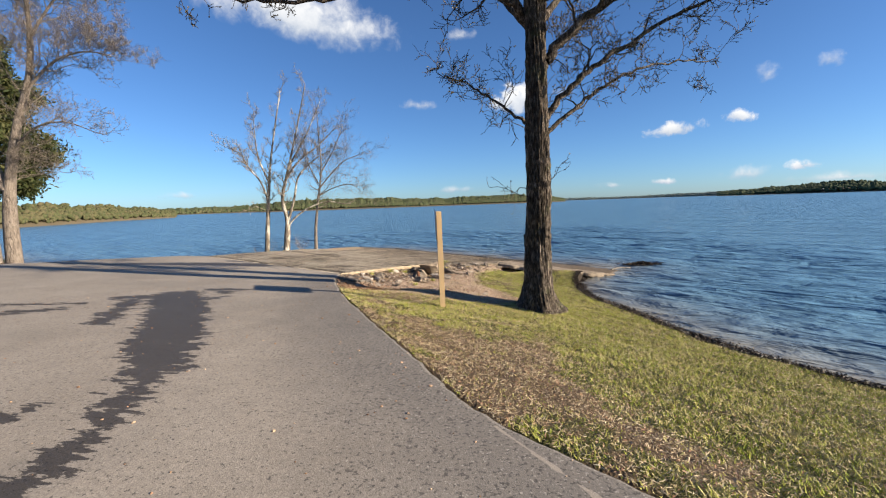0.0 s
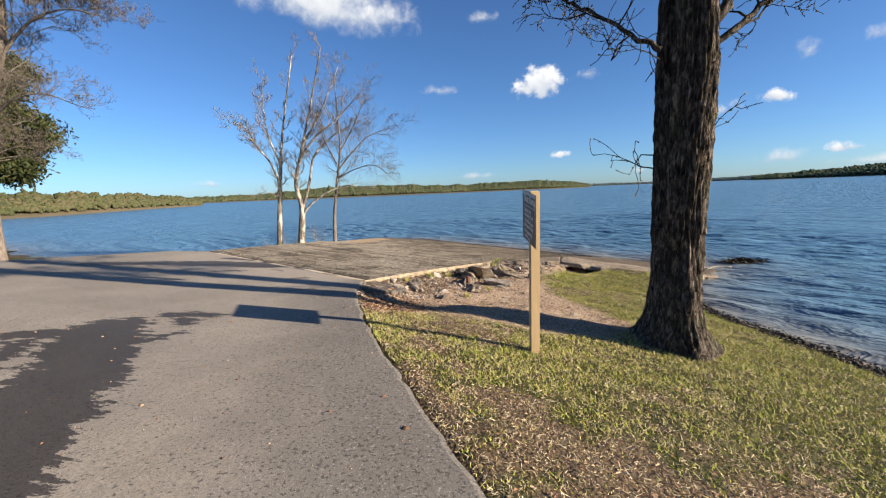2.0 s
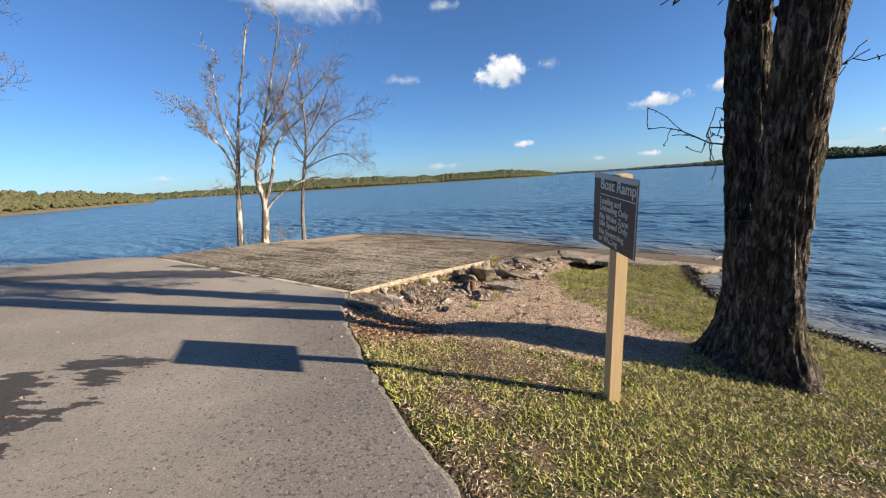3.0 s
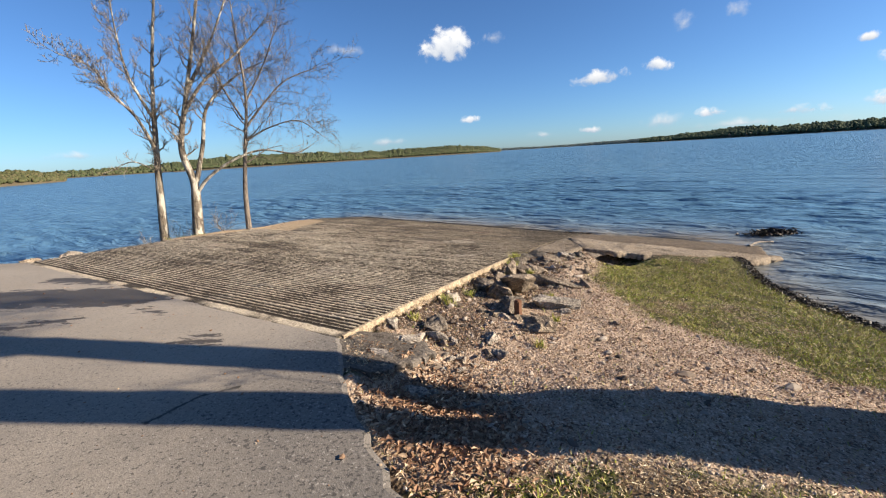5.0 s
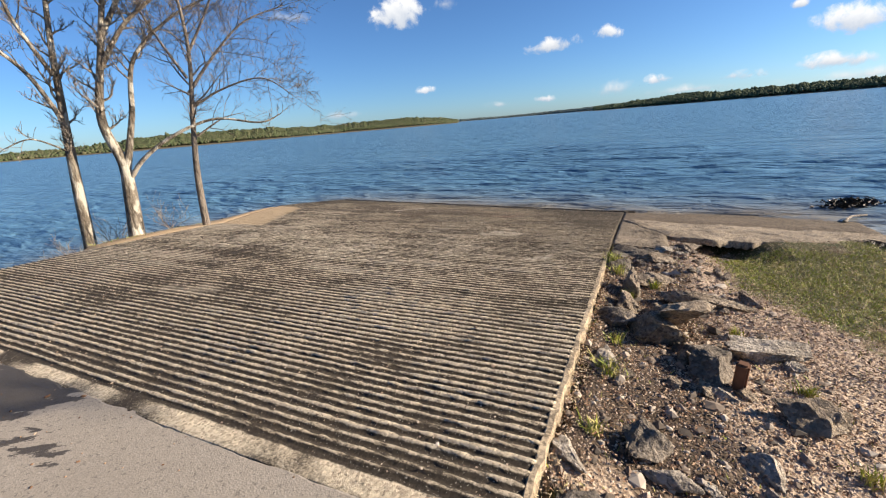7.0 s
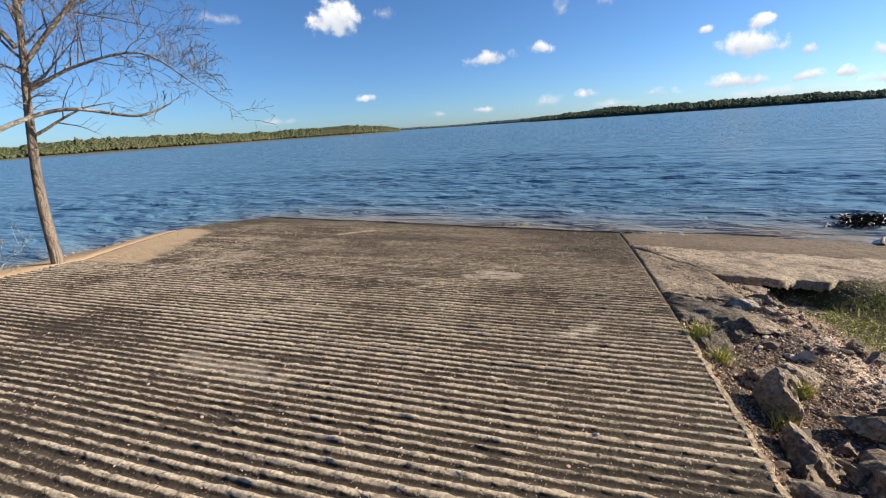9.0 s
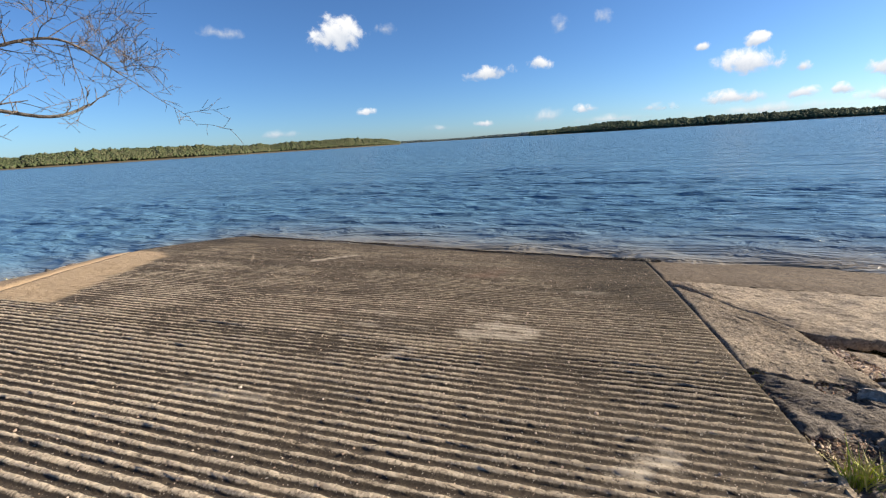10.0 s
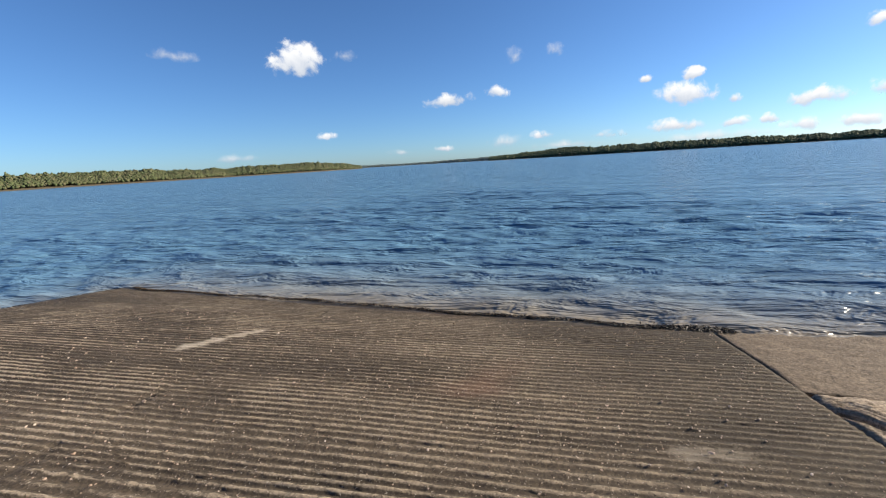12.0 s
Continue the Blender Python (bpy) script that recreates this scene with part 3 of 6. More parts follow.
# ---- ground, water, road and ramp ----
def build_ground():
    x, y, f = grid(span(-4.0, 7.0, 0.11, 4200, 1.16), span(2.0, 18.0, 0.11, 4200, 1.16))
    z, g, mud, sand, _, _, _, tar = ground(x, y)
    ob = thing("ground", np.stack([x, y, z], 1), f, GROUND, "sloping lawn with gravel patch beside the lake", "ground", kind="structure", smooth=True,
               attrs={"gravel": g, "mud": mud, "sand": sand, "tar": tar, "bare": thin_turf(x, y), "soil": rubble(x, y)})
    return ob


def build_water():
    x, y, f = grid(span(-12.0, 13.0, 0.085, 4200, 1.05), span(4.0, 36.0, 0.085, 4200, 1.05))
    step = np.maximum(0.085, 0.05 * np.maximum.reduce([-12 - x, x - 13, 4 - y, y - 36, 0 * x]))
    h = np.zeros(x.shape)
    r = np.random.default_rng(3)
    for k in range(60):
        lam = 0.26 * 1.032 ** k
        a = math.atan2(-0.62, -0.785) + r.normal(0, 0.30)
        p = r.uniform(0, 6.28)
        kk = 6.283 / lam
        ph = (x * math.cos(a) + y * math.sin(a)) * kk + p + 0.7 * np.sin(x * 0.31 + y * 0.13 + p) + 0.7 * np.sin(y * 0.27 - x * 0.11 - p)
        gust = 0.55 + 0.9 * vnoise(x, y, 0.9 / (lam + 0.6), 300 + k)
        amp = 0.0046 * lam ** 0.8
        s = np.sin(ph)
        h += amp * gust * np.clip((lam / step - 3) / 3, 0, 1) * (s + 0.35 * s * s)
    _, _, _, _, ds, _, land, _ = ground(x, y)
    depth = np.where(land, 0.0, np.minimum(0.10 * ds ** 0.9 + 0.03, 3.0))
    calm = np.clip(0.3 + depth / 0.25, 0, 1)
    h = (h - h.mean()) * calm
    thing("lake", np.stack([x, y, WATER_Z + h], 1), f, WATER, "wind-rippled blue lake water, brown in the shallows", "lake", kind="structure", smooth=True,
          attrs={"shallow": np.exp(-depth / 0.17)})


def ragged(poly, step, amp, seed):
    """An outline with more points and a little unevenness."""
    r = np.random.default_rng(seed)
    out = []
    for (ax, ay), (bx, by) in zip(poly, poly[1:] + poly[:1]):
        L = math.hypot(bx - ax, by - ay)
        st = step if L < 14 else 1.5
        n = max(1, int(L / st))
        for i in range(n):
            t = i / n
            k = amp if 0 < i else amp * 0.5
            out.append((ax + (bx - ax) * t + r.normal(0, k), ay + (by - ay) * t + r.normal(0, k)))
    return out


def slab_mesh(outline, zf, thick, round_in=0.05, drop=0.02):
    """A slab with a worn, rounded edge; the outline runs counter-clockwise."""
    n = len(outline)
    P = np.array(outline)
    nxt, prv = np.roll(P, -1, 0), np.roll(P, 1, 0)
    t = nxt - prv
    t /= np.linalg.norm(t, axis=1)[:, None] + 1e-9
    inn = np.stack([-t[:, 1], t[:, 0]], 1)
    I = P + inn * round_in
    v = [(x, y, zf(x, y)) for x, y in I] + [(x, y, zf(x, y) - drop) for x, y in P] + [(x, y, zf(x, y) - thick) for x, y in P]
    f = [list(range(n))]
    for k in (0, n):
        f += [[k + i, k + n + i, k + n + (i + 1) % n, k + (i + 1) % n] for i in range(n)]
    return v, f


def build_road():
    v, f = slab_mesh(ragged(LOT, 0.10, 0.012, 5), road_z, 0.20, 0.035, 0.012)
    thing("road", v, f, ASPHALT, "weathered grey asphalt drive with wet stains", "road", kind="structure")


def build_ramp():
    top = empty("boat_ramp", (*from_uv(0, 0), ramp_z(0, 0)), "ribbed concrete boat ramp sloping into the lake", "boat ramp", kind="structure")
    pitch = 0.0715
    uneven = np.random.default_rng(10)
    us = [-0.03, -0.02, 0.04, 0.09]
    hs = [0.0, 0.3, 0.35, 0.3]
    u = 0.12
    prof = ((0.0, 0.0), (0.16, 0.12), (0.34, 0.8), (0.48, 1.0), (0.62, 0.95), (0.78, 0.35), (0.9, 0.05))
    while u < RAMP_L - 0.1:
        wide, tall = pitch * (1 + np.clip(uneven.normal(0, 0.10), -0.22, 0.22)), uneven.uniform(0.8, 1.1)
        for a, h in prof:
            us.append(u + a * wide)
            hs.append(h * tall)
        u += wide
    us, hs = np.array(us), np.array(hs)
    vs = np.concatenate([[0, 0.03], np.linspace(0.08, RAMP_W, 200)])
    U, V = np.meshgrid(us, vs)
    V = V + 1.5 * np.clip((U - 5.2) / 3.0, 0, 1) * np.clip((V - 5.0) / (RAMP_W - 5.0), 0, 1)
    H = np.repeat(hs[None], len(vs), 0)
    r = np.random.default_rng(11)
    amp = np.where(U < 5.03, 0.0175, 0.015 - 0.008 * np.clip((U - 6.0) / 4.0, 0, 1))
    wear = 0.38 + 0.45 * vnoise(U, V, 1.3, 21) + 0.30 * vnoise(U, V, 4.5, 22) + 0.25 * vnoise(U * 0 + np.round(U / pitch), V, 0.6, 23) + 0.34 * (vnoise(U, V, 17.0, 24) - 0.5) + r.normal(0, 0.13, U.shape)
    wear = np.clip(wear, 0.15, 1.3) * np.where(V < 0.01, 0.6, np.where(V < 0.05, 0.9, 1.0))
    UU = U + 0.007 * wobble(U * 0.1, V, 1.1, 8) + 0.008 * (vnoise(U, V, 1.6, 34) - 0.5) + r.normal(0, 0.0016, U.shape)
    X, Y = from_uv(UU, V)
    gap = np.clip(1 - np.abs(UU - 5.05 - 0.012 * wobble(V, V * 0, 2.5, 27)) / 0.022, 0, 1) * (0.35 + 0.65 * (vnoise(V, V * 0, 1.7, 28) > 0.4))
    gap = np.maximum(gap, 0.8 * np.clip(1 - np.abs(V - 4.73 - 0.03 * wobble(UU, V * 0, 2.0, 29)) / 0.04, 0, 1) * (U > 5.05) * (vnoise(U, V * 0, 2.0, 30) > 0.45))
    drift = np.clip((V - 7.0 - 0.55 * np.maximum(U - 5.05, 0)) / 0.8 + 0.5, 0, 1) * np.clip((U - 5.03) / 0.1, 0, 1) * np.clip((8.6 - U) / 0.9, 0, 1)
    Z = ramp_z(U, V) - 0.018 * gap + (H * (1 - drift) + drift) * amp * wear + 0.004 * wobble(U, V, 1.8, 9) - 0.004 + r.normal(0, 0.0016, U.shape)
    n, m = len(us), len(vs)
    i = (np.arange(m - 1)[:, None] * n + np.arange(n - 1)[None]).ravel()
    f = np.stack([i, i + 1, i + n + 1, i + n], 1).tolist()
    verts = np.stack([X.ravel(), Y.ravel(), Z.ravel()], 1)
    fade = 1 - 0.32 * np.clip((U - 5.0) / 3.0, 0, 1)
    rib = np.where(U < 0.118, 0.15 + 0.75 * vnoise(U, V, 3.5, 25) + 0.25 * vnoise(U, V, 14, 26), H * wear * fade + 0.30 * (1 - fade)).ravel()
    sand = 1.25 * drift.ravel()
    low = np.clip((U.ravel() + np.clip(0.55 * (3.4 - V.ravel()), -2.2, 1.7) * np.clip((10.4 - U.ravel()) / 1.5, 0, 1) - 1.9) / 8.8, 0, 1.2)
    low = low + (0.32 * np.exp(-(V / 1.5) ** 2) * np.clip((U - 4.6) / 2.0, 0, 1)).ravel()
    soak = np.clip((WATER_Z + 0.05 - ramp_z(U, V)) / 0.05, 0, 1).ravel()
    # side skirts
    k = len(verts)
    ring = [j for j in range(n)] + [j * n + n - 1 for j in range(1, m)] + [(m - 1) * n + j for j in range(n - 2, -1, -1)] + [j * n for j in range(m - 2, 0, -1)]
    low_v = verts[ring].copy()
    low_v[:, 2] -= 0.28
    q = len(ring)
    f += [[ring[j], k + j, k + (j + 1) % q, ring[(j + 1) % q]] for j in range(q)]
    verts = np.concatenate([verts, low_v])
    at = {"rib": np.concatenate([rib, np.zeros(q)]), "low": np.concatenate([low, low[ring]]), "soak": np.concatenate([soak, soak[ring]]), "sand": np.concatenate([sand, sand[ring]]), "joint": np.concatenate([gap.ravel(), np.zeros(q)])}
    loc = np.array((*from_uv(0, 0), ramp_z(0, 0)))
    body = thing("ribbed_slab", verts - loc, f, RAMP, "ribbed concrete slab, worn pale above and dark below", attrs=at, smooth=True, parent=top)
    # pale cast lip down the open side
    vv, ff = [], []
    L = 64
    for j in range(L):
        uu = 0.02 + 4.15 * j / (L - 1)
        w = 0.020 + 0.008 * math.sin(j * 0.37) * math.sin(j * 1.9) + 0.006 * math.sin(j * 2.3 + 3 * math.sin(j * 0.6))
        for vo, dz in ((0.018, -0.002), (0.010, 0.006), (-w, 0.004), (-w - 0.003, -0.006), (-w - 0.008, -0.30)):
            x, y = from_uv(uu, vo + 0.004 * math.sin(j * 1.7))
            vv.append((x - loc[0], y - loc[1], ramp_z(uu, 0) + dz + 0.003 * math.sin(j * 1.3) * (dz < 0.005) - loc[2]))
        if j:
            a = (j - 1) * 5
            ff += [[a + c, a + c + 1, a + c + 6, a + c + 5] for c in range(4)]
    thing("edge_lip", vv, ff, EDGE, "pale cast concrete edge lip", parent=top)


def patch_slab(v0, v1, front, back, mat, label, thick, seed, tilt, rough):
    """A worn slab between two edges front(v) and back(v), uneven all over."""
    nv, nu = max(24, int((v1 - v0) / 0.035)), 90
    r = np.random.default_rng(seed)
    T, S = np.meshgrid(np.linspace(0, 1, nu), np.linspace(v0, v1, nv))
    fr = np.array([front(v) for v in S[:, 0]])[:, None]
    bk = np.array([back(v) for v in S[:, 0]])[:, None]
    fr = fr + 0.03 * wobble(S[:, :1], S[:, :1] * 0 + seed, 9, seed) + 0.09 * (vnoise(S[:, :1], S[:, :1] * 0, 4.5, seed) - 0.5) + 0.05 * (vnoise(S[:, :1], S[:, :1] * 0, 13, seed) - 0.5) + r.normal(0, 0.012, fr.shape)
    U = fr + (bk - fr) * T
    X, Y = from_uv(U, S)
    Z = ramp_z(U, S * 0.3) + tilt * S * (1 - np.clip((U - 8.1) / 1.6, 0, 1)) + rough * (wobble(X, Y, 3.2, seed) + 0.6 * wobble(X, Y, 11, seed + 1)) + rough * (2.4 * vnoise(X, Y, 7, seed) + 1.5 * vnoise(X, Y, 19, seed + 2) - 1.9) + r.normal(0, rough * 0.22, X.shape)
    edge = np.minimum.reduce([T * 6, (1 - T) * 30, (S - v0) * 12, (v1 - S) * 40])
    Z = Z - 0.03 * np.clip(1 - edge, 0, 1) ** 2
    verts = np.stack([X.ravel(), Y.ravel(), Z.ravel()], 1)
    n = nu
    i = (np.arange(nv - 1)[:, None] * n + np.arange(n - 1)[None]).ravel()
    f = np.stack([i, i + 1, i + n + 1, i + n], 1).tolist()
    ring = list(range(n)) + [j * n + n - 1 for j in range(1, nv)] + [(nv - 1) * n + j for j in range(n - 2, -1, -1)] + [j * n for j in range(nv - 2, 0, -1)]
    k, q = len(verts), len(ring)
    dn = verts[ring].copy()
    dn[:, 2] -= thick * r.uniform(0.8, 1.2, q)
    dn[:, :2] += r.normal(0, 0.012, (q, 2))
    f += [[ring[j], k + j, k + (j + 1) % q, ring[(j + 1) % q]] for j in range(q)]
    return thing("concrete_slab", np.concatenate([verts, dn]), f, mat, label, "concrete slab", "slabs beside the ramp", "structure", smooth=True)


def build_slabs():
    patch_slab(-0.84, -0.02, lambda v: 4.42 - 0.2 * v, lambda v: 5.2 + 0.22 * v + 0.04 * math.sin(9 * v), BROKEN, "dark broken concrete block beside the ramp edge", 0.20, 34, 0.07, 0.016)
    patch_slab(-0.76, -0.012, lambda v: 5.24 + 0.22 * v + 0.04 * math.sin(9 * v), lambda v: 7.75 + 2.0 * v, SLAB_DARK, "cracked dirty concrete strip along the ramp edge", 0.16, 31, 0.03, 0.008)
    fr = lambda v: float(np.interp(v, APRON_V, APRON_U))
    patch_slab(-4.3, -0.025, fr, lambda v: 7.955, SLAB_DRY, "pale weathered concrete apron slab, undermined", 0.10, 32, 0.036, 0.009)
    patch_slab(-4.1, -0.012, lambda v: 8.035, lambda v: 11.0 + 0.3 * min(0, v + 2.5), SLAB_WET, "wet brown concrete apron slab at the waterline", 0.2, 33, 0.036, 0.003)


build_ground()
build_water()
build_road()
build_ramp()
build_slabs()
v, f = slab_mesh(ragged(TONGUE, 0.05, 0.018, 44), lambda x, y: road_z(x, y) - 0.014 - 0.16 * max(0, x + 2.35) + 0.006 * math.sin(9 * x + 7 * y), 0.12, 0.025, 0.012)
thing("broken_pavement", v, f, BROKEN, "crumbled asphalt patch at the ramp corner", "pavement", kind="structure")


# ---- far shores and clouds ----
SML = bmesh.new()
bmesh.ops.create_icosphere(SML, subdivisions=1, radius=1.0)
SML_V = np.array([v.co[:] for v in SML.verts])
SML_F = np.array([[v.index for v in f.verts] for f in SML.faces])
SML.free()


def many(tv, tf, places, scales, spins, seed, jitter=0.0):
    """Copies of one small shape, joined."""
    r = np.random.default_rng(seed)
    n, k = len(places), len(tv)
    v = np.repeat(tv[None], n, 0)
    if jitter:
        v = v * (1 + r.normal(0, jitter, (n, k, 1)))
    v = v * scales[:, None, :]
    c, s = np.cos(spins)[:, None], np.sin(spins)[:, None]
    v = np.stack([v[:, :, 0] * c - v[:, :, 1] * s, v[:, :, 0] * s + v[:, :, 1] * c, v[:, :, 2]], 2) + places[:, None, :]
    f = (tf[None] + (np.arange(n) * k)[:, None, None]).reshape(-1, tf.shape[1])
    return v.reshape(-1, 3), f


WOODS_A = mat_leafy("marsh_scrub", ((0.15, (0.036, 0.040, 0.018)), (0.45, (0.064, 0.070, 0.028)), (0.7, (0.092, 0.078, 0.040)), (1.0, (0.074, 0.094, 0.030))), 0.9, 0.5, 0.05)
WOODS_B = mat_leafy("spring_woods", ((0.15, (0.034, 0.046, 0.022)), (0.45, (0.062, 0.078, 0.032)), (0.7, (0.086, 0.080, 0.044)), (1.0, (0.098, 0.125, 0.042))), 0.9, 0.5, 0.02)
WOODS_C = mat_leafy("dark_woods", ((0.15, (0.036, 0.052, 0.030)), (0.6, (0.068, 0.086, 0.042)), (1.0, (0.11, 0.112, 0.055))), 0.9, 0.3)
# the haze of distance is mixed into these pale bluish tones
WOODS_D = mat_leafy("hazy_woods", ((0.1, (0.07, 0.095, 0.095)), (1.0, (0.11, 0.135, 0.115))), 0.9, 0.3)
SHORE_M = mat_plain("far_bank", (0.115, 0.092, 0.056), 0.9, 0.2, 0.3, 0.2)


def woods(name, stops, mat, label, count, size, seed, depth=14):
    """A wooded far shore: a low bank and many uneven tree crowns. stops: bearing, distance, height of the crowns above the lake."""
    r = np.random.default_rng(seed)
    st = np.array(stops)
    az = np.sort(r.uniform(st[0, 0], st[-1, 0], count))
    d = np.interp(az, st[:, 0], st[:, 1])
    top = np.interp(az, st[:, 0], st[:, 2])
    top = 1.2 * top * (0.74 + 0.22 * vnoise(az, az * 0 + seed, 0.7, seed) + 0.16 * vnoise(az, az * 0 + seed, 3.1, seed + 1) + r.normal(0, 0.05, count))
    back = r.random(count)
    dd = d + back * depth
    rz = size * r.uniform(0.6, 1.15, count)
    zc = np.maximum(WATER_Z + rz * 0.5, WATER_Z + top * (0.25 + 0.72 * np.sqrt(back)) - rz * 0.75)
    a = np.radians(az)
    pl = np.stack([np.sin(a) * dd, np.cos(a) * dd, zc], 1)
    sc = np.stack([rz * r.uniform(0.7, 1.2, count), rz * r.uniform(0.7, 1.2, count), rz * r.uniform(0.7, 1.1, count)], 1)
    v, f = many(SML_V, SML_F, pl, sc, r.uniform(0, 6.28, count), seed, 0.24)
    thing(name, v, f, mat, label, "woods", kind="stuff", smooth=True)
    n = 60
    aa = np.radians(np.linspace(st[0, 0], st[-1, 0], n))
    dd = np.interp(np.degrees(aa), st[:, 0], st[:, 1])
    tt = np.interp(np.degrees(aa), st[:, 0], st[:, 2])
    vv, ff = [], []
    for i in range(n):
        for off, h in ((-depth * 0.25, -0.4), (-depth * 0.1, 0.5), (depth * 0.5, tt[i] * 0.35), (depth * 1.2, tt[i] * 0.45), (depth * 2.5, -0.5)):
            vv.append((math.sin(aa[i]) * (dd[i] + off), math.cos(aa[i]) * (dd[i] + off), WATER_Z + h))
        if i:
            b = (i - 1) * 5
            ff += [[b + c, b + c + 1, b + c + 6, b + c + 5] for c in range(4)]
    thing("backdrop", vv, ff, SHORE_M, "low earth bank of the far shore", "shore", kind="structure", smooth=True)


woods("marsh_woods", [(-75, 120, 6), (-55, 135, 6.5), (-43.5, 165, 6.2), (-40, 185, 6.0), (-36.7, 215, 5.6), (-33, 245, 5.0), (-31, 265, 3.2)], WOODS_A, "olive and russet scrub along the marshy far shore", 10000, 0.78, 41, 16)
woods("far_woods", [(-34, 560, 6), (-31, 560, 6.5), (-27.6, 560, 6.8), (-22, 560, 8.5), (-18, 560, 9)], WOODS_B, "distant mixed woods on a low shore", 2200, 2.0, 42, 30)
woods("headland_woods", [(-22, 480, 8), (-19, 480, 9.5), (-13.5, 490, 11.5), (-6.5, 500, 11.0), (-1, 520, 9.0), (2, 540, 9.5), (7.5, 560, 10.5), (13, 590, 10.6), (15.5, 620, 9.0), (17.6, 650, 4.5)],
      WOODS_B, "spring-green woods on a long headland", 20000, 1.35, 43, 40)
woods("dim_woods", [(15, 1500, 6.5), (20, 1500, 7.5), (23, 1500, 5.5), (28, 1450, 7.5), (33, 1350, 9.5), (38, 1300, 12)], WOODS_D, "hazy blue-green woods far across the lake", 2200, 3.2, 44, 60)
woods("peninsula_woods", [(34.6, 900, 8), (36.5, 890, 9.5), (40, 880, 13.0), (44, 870, 15.5), (51, 860, 14.5), (58, 870, 13), (64, 880, 14), (70, 900, 11), (80, 900, 13), (100, 900, 12)],
      WOODS_C, "dark green woods on a far peninsula", 12000, 2.1, 45, 50)


def cloud_mat(name, soft, bright, rag=1.9):
    """Fair-weather cloud: self-glowing vapour, its light and shade painted, with ragged edges that let the sky through.
    """
    m = Mat(name)
    t = m.t
    uv = t.nodes.new("ShaderNodeTexCoord").outputs["UV"]
    m.co = t.nodes.new("ShaderNodeNewGeometry").outputs["Position"]
    n1, n2 = m.noise(0.0105, 8, 0.58, dist=0.25), m.noise(0.0042, 3, 0.5)
    sep = m.node("SeparateXYZ", Vector=uv)
    x, y = m.math("SUBTRACT", sep.outputs[0], 0.5), m.math("SUBTRACT", sep.outputs[1], 0.42)
    low = m.math("LESS_THAN", y, 0.0)
    y = m.math("MULTIPLY", y, m.math("ADD", 1.0, m.math("MULTIPLY", low, 0.35)))
    r2 = m.math("ADD", m.math("MULTIPLY", x, x), m.math("MULTIPLY", y, y))
    fall = m.math("SUBTRACT", 1.0, m.math("MULTIPLY", m.math("SQRT", r2), 2.0))
    dens = m.math("ADD", m.math("MULTIPLY", fall, 0.95), m.math("MULTIPLY", m.math("SUBTRACT", n1, 0.5), rag))
    dens = m.math("ADD", dens, m.math("MULTIPLY", m.math("SUBTRACT", n2, 0.5), 0.6))
    dens = m.math("MULTIPLY", dens, m.step(fall, 0.0, 0.25))
    al = m.step(dens, 0.24, 0.24 + soft)
    # sunlit top and shaded grey underside, painted by height
    tint = m.mix(m.step(m.math("ADD", sep.outputs[1], m.math("MULTIPLY", n1, 0.5)), 0.42, 0.92), (0.50, 0.56, 0.66), (0.92, 0.92, 0.92))
    em = m.node("Emission", Color=tint, Strength=bright)
    tr = m.node("BsdfTransparent")
    mx = t.nodes.new("ShaderNodeMixShader")
    t.links.new(al, mx.inputs[0])
    t.links.new(tr.outputs[0], mx.inputs[1])
    t.links.new(em.outputs[0], mx.inputs[2])
    t.links.new(mx.outputs[0], t.nodes["Material Output"].inputs["Surface"])
    return m.m


CLOUDS = [cloud_mat("cloud_vapour_a", 0.55, 0.48), cloud_mat("cloud_vapour_b", 0.5, 0.47), cloud_mat("cloud_vapour_c", 0.6, 0.45), cloud_mat("cloud_vapour_thin", 1.3, 0.42), cloud_mat("cloud_vapour_bank", 0.6, 0.46, 0.75)]


def cloud(az, el, wide, high, kind, lean=0.0):
    """A cloud far off at that bearing and height, in degrees."""
    d = 3200.0
    a, e = radians(az), radians(el)
    c = Vector((math.sin(a) * math.cos(e), math.cos(a) * math.cos(e), math.sin(e))) * d
    right = Vector((math.cos(a), -math.sin(a), 0))
    up = right.cross(c.normalized())
    right, up = (Matrix.Rotation(radians(lean), 3, c.normalized()) @ w for w in (right, up))
    w, h = d * math.tan(radians(wide * 0.43)), d * math.tan(radians(high * 0.43))
    me = bpy.data.meshes.new("cloud")
    n = 6
    vs = [tuple(right * w * (2 * i / n - 1) + up * h * (2 * j / n - 1) + c.normalized() * (-60 * ((2 * i / n - 1) ** 2))) for j in range(n + 1) for i in range(n + 1)]
    fs = [[j * (n + 1) + i, j * (n + 1) + i + 1, (j + 1) * (n + 1) + i + 1, (j + 1) * (n + 1) + i] for j in range(n) for i in range(n)]
    me.from_pydata(vs, [], fs)
    lay = me.uv_layers.new(name="UVMap")
    for p in me.polygons:
        for li in p.loop_indices:
            k = me.loops[li].vertex_index
            lay.data[li].uv = ((k % (n + 1)) / n, (k // (n + 1)) / n)
    me.materials.append(CLOUDS[kind])
    ob = new("cloud", me)
    ob.location = c
    tagged(ob, "small white fair-weather cloud in the blue sky" if wide < 20 else "long white cloud high over the lake", "cloud", "clouds", "structure")


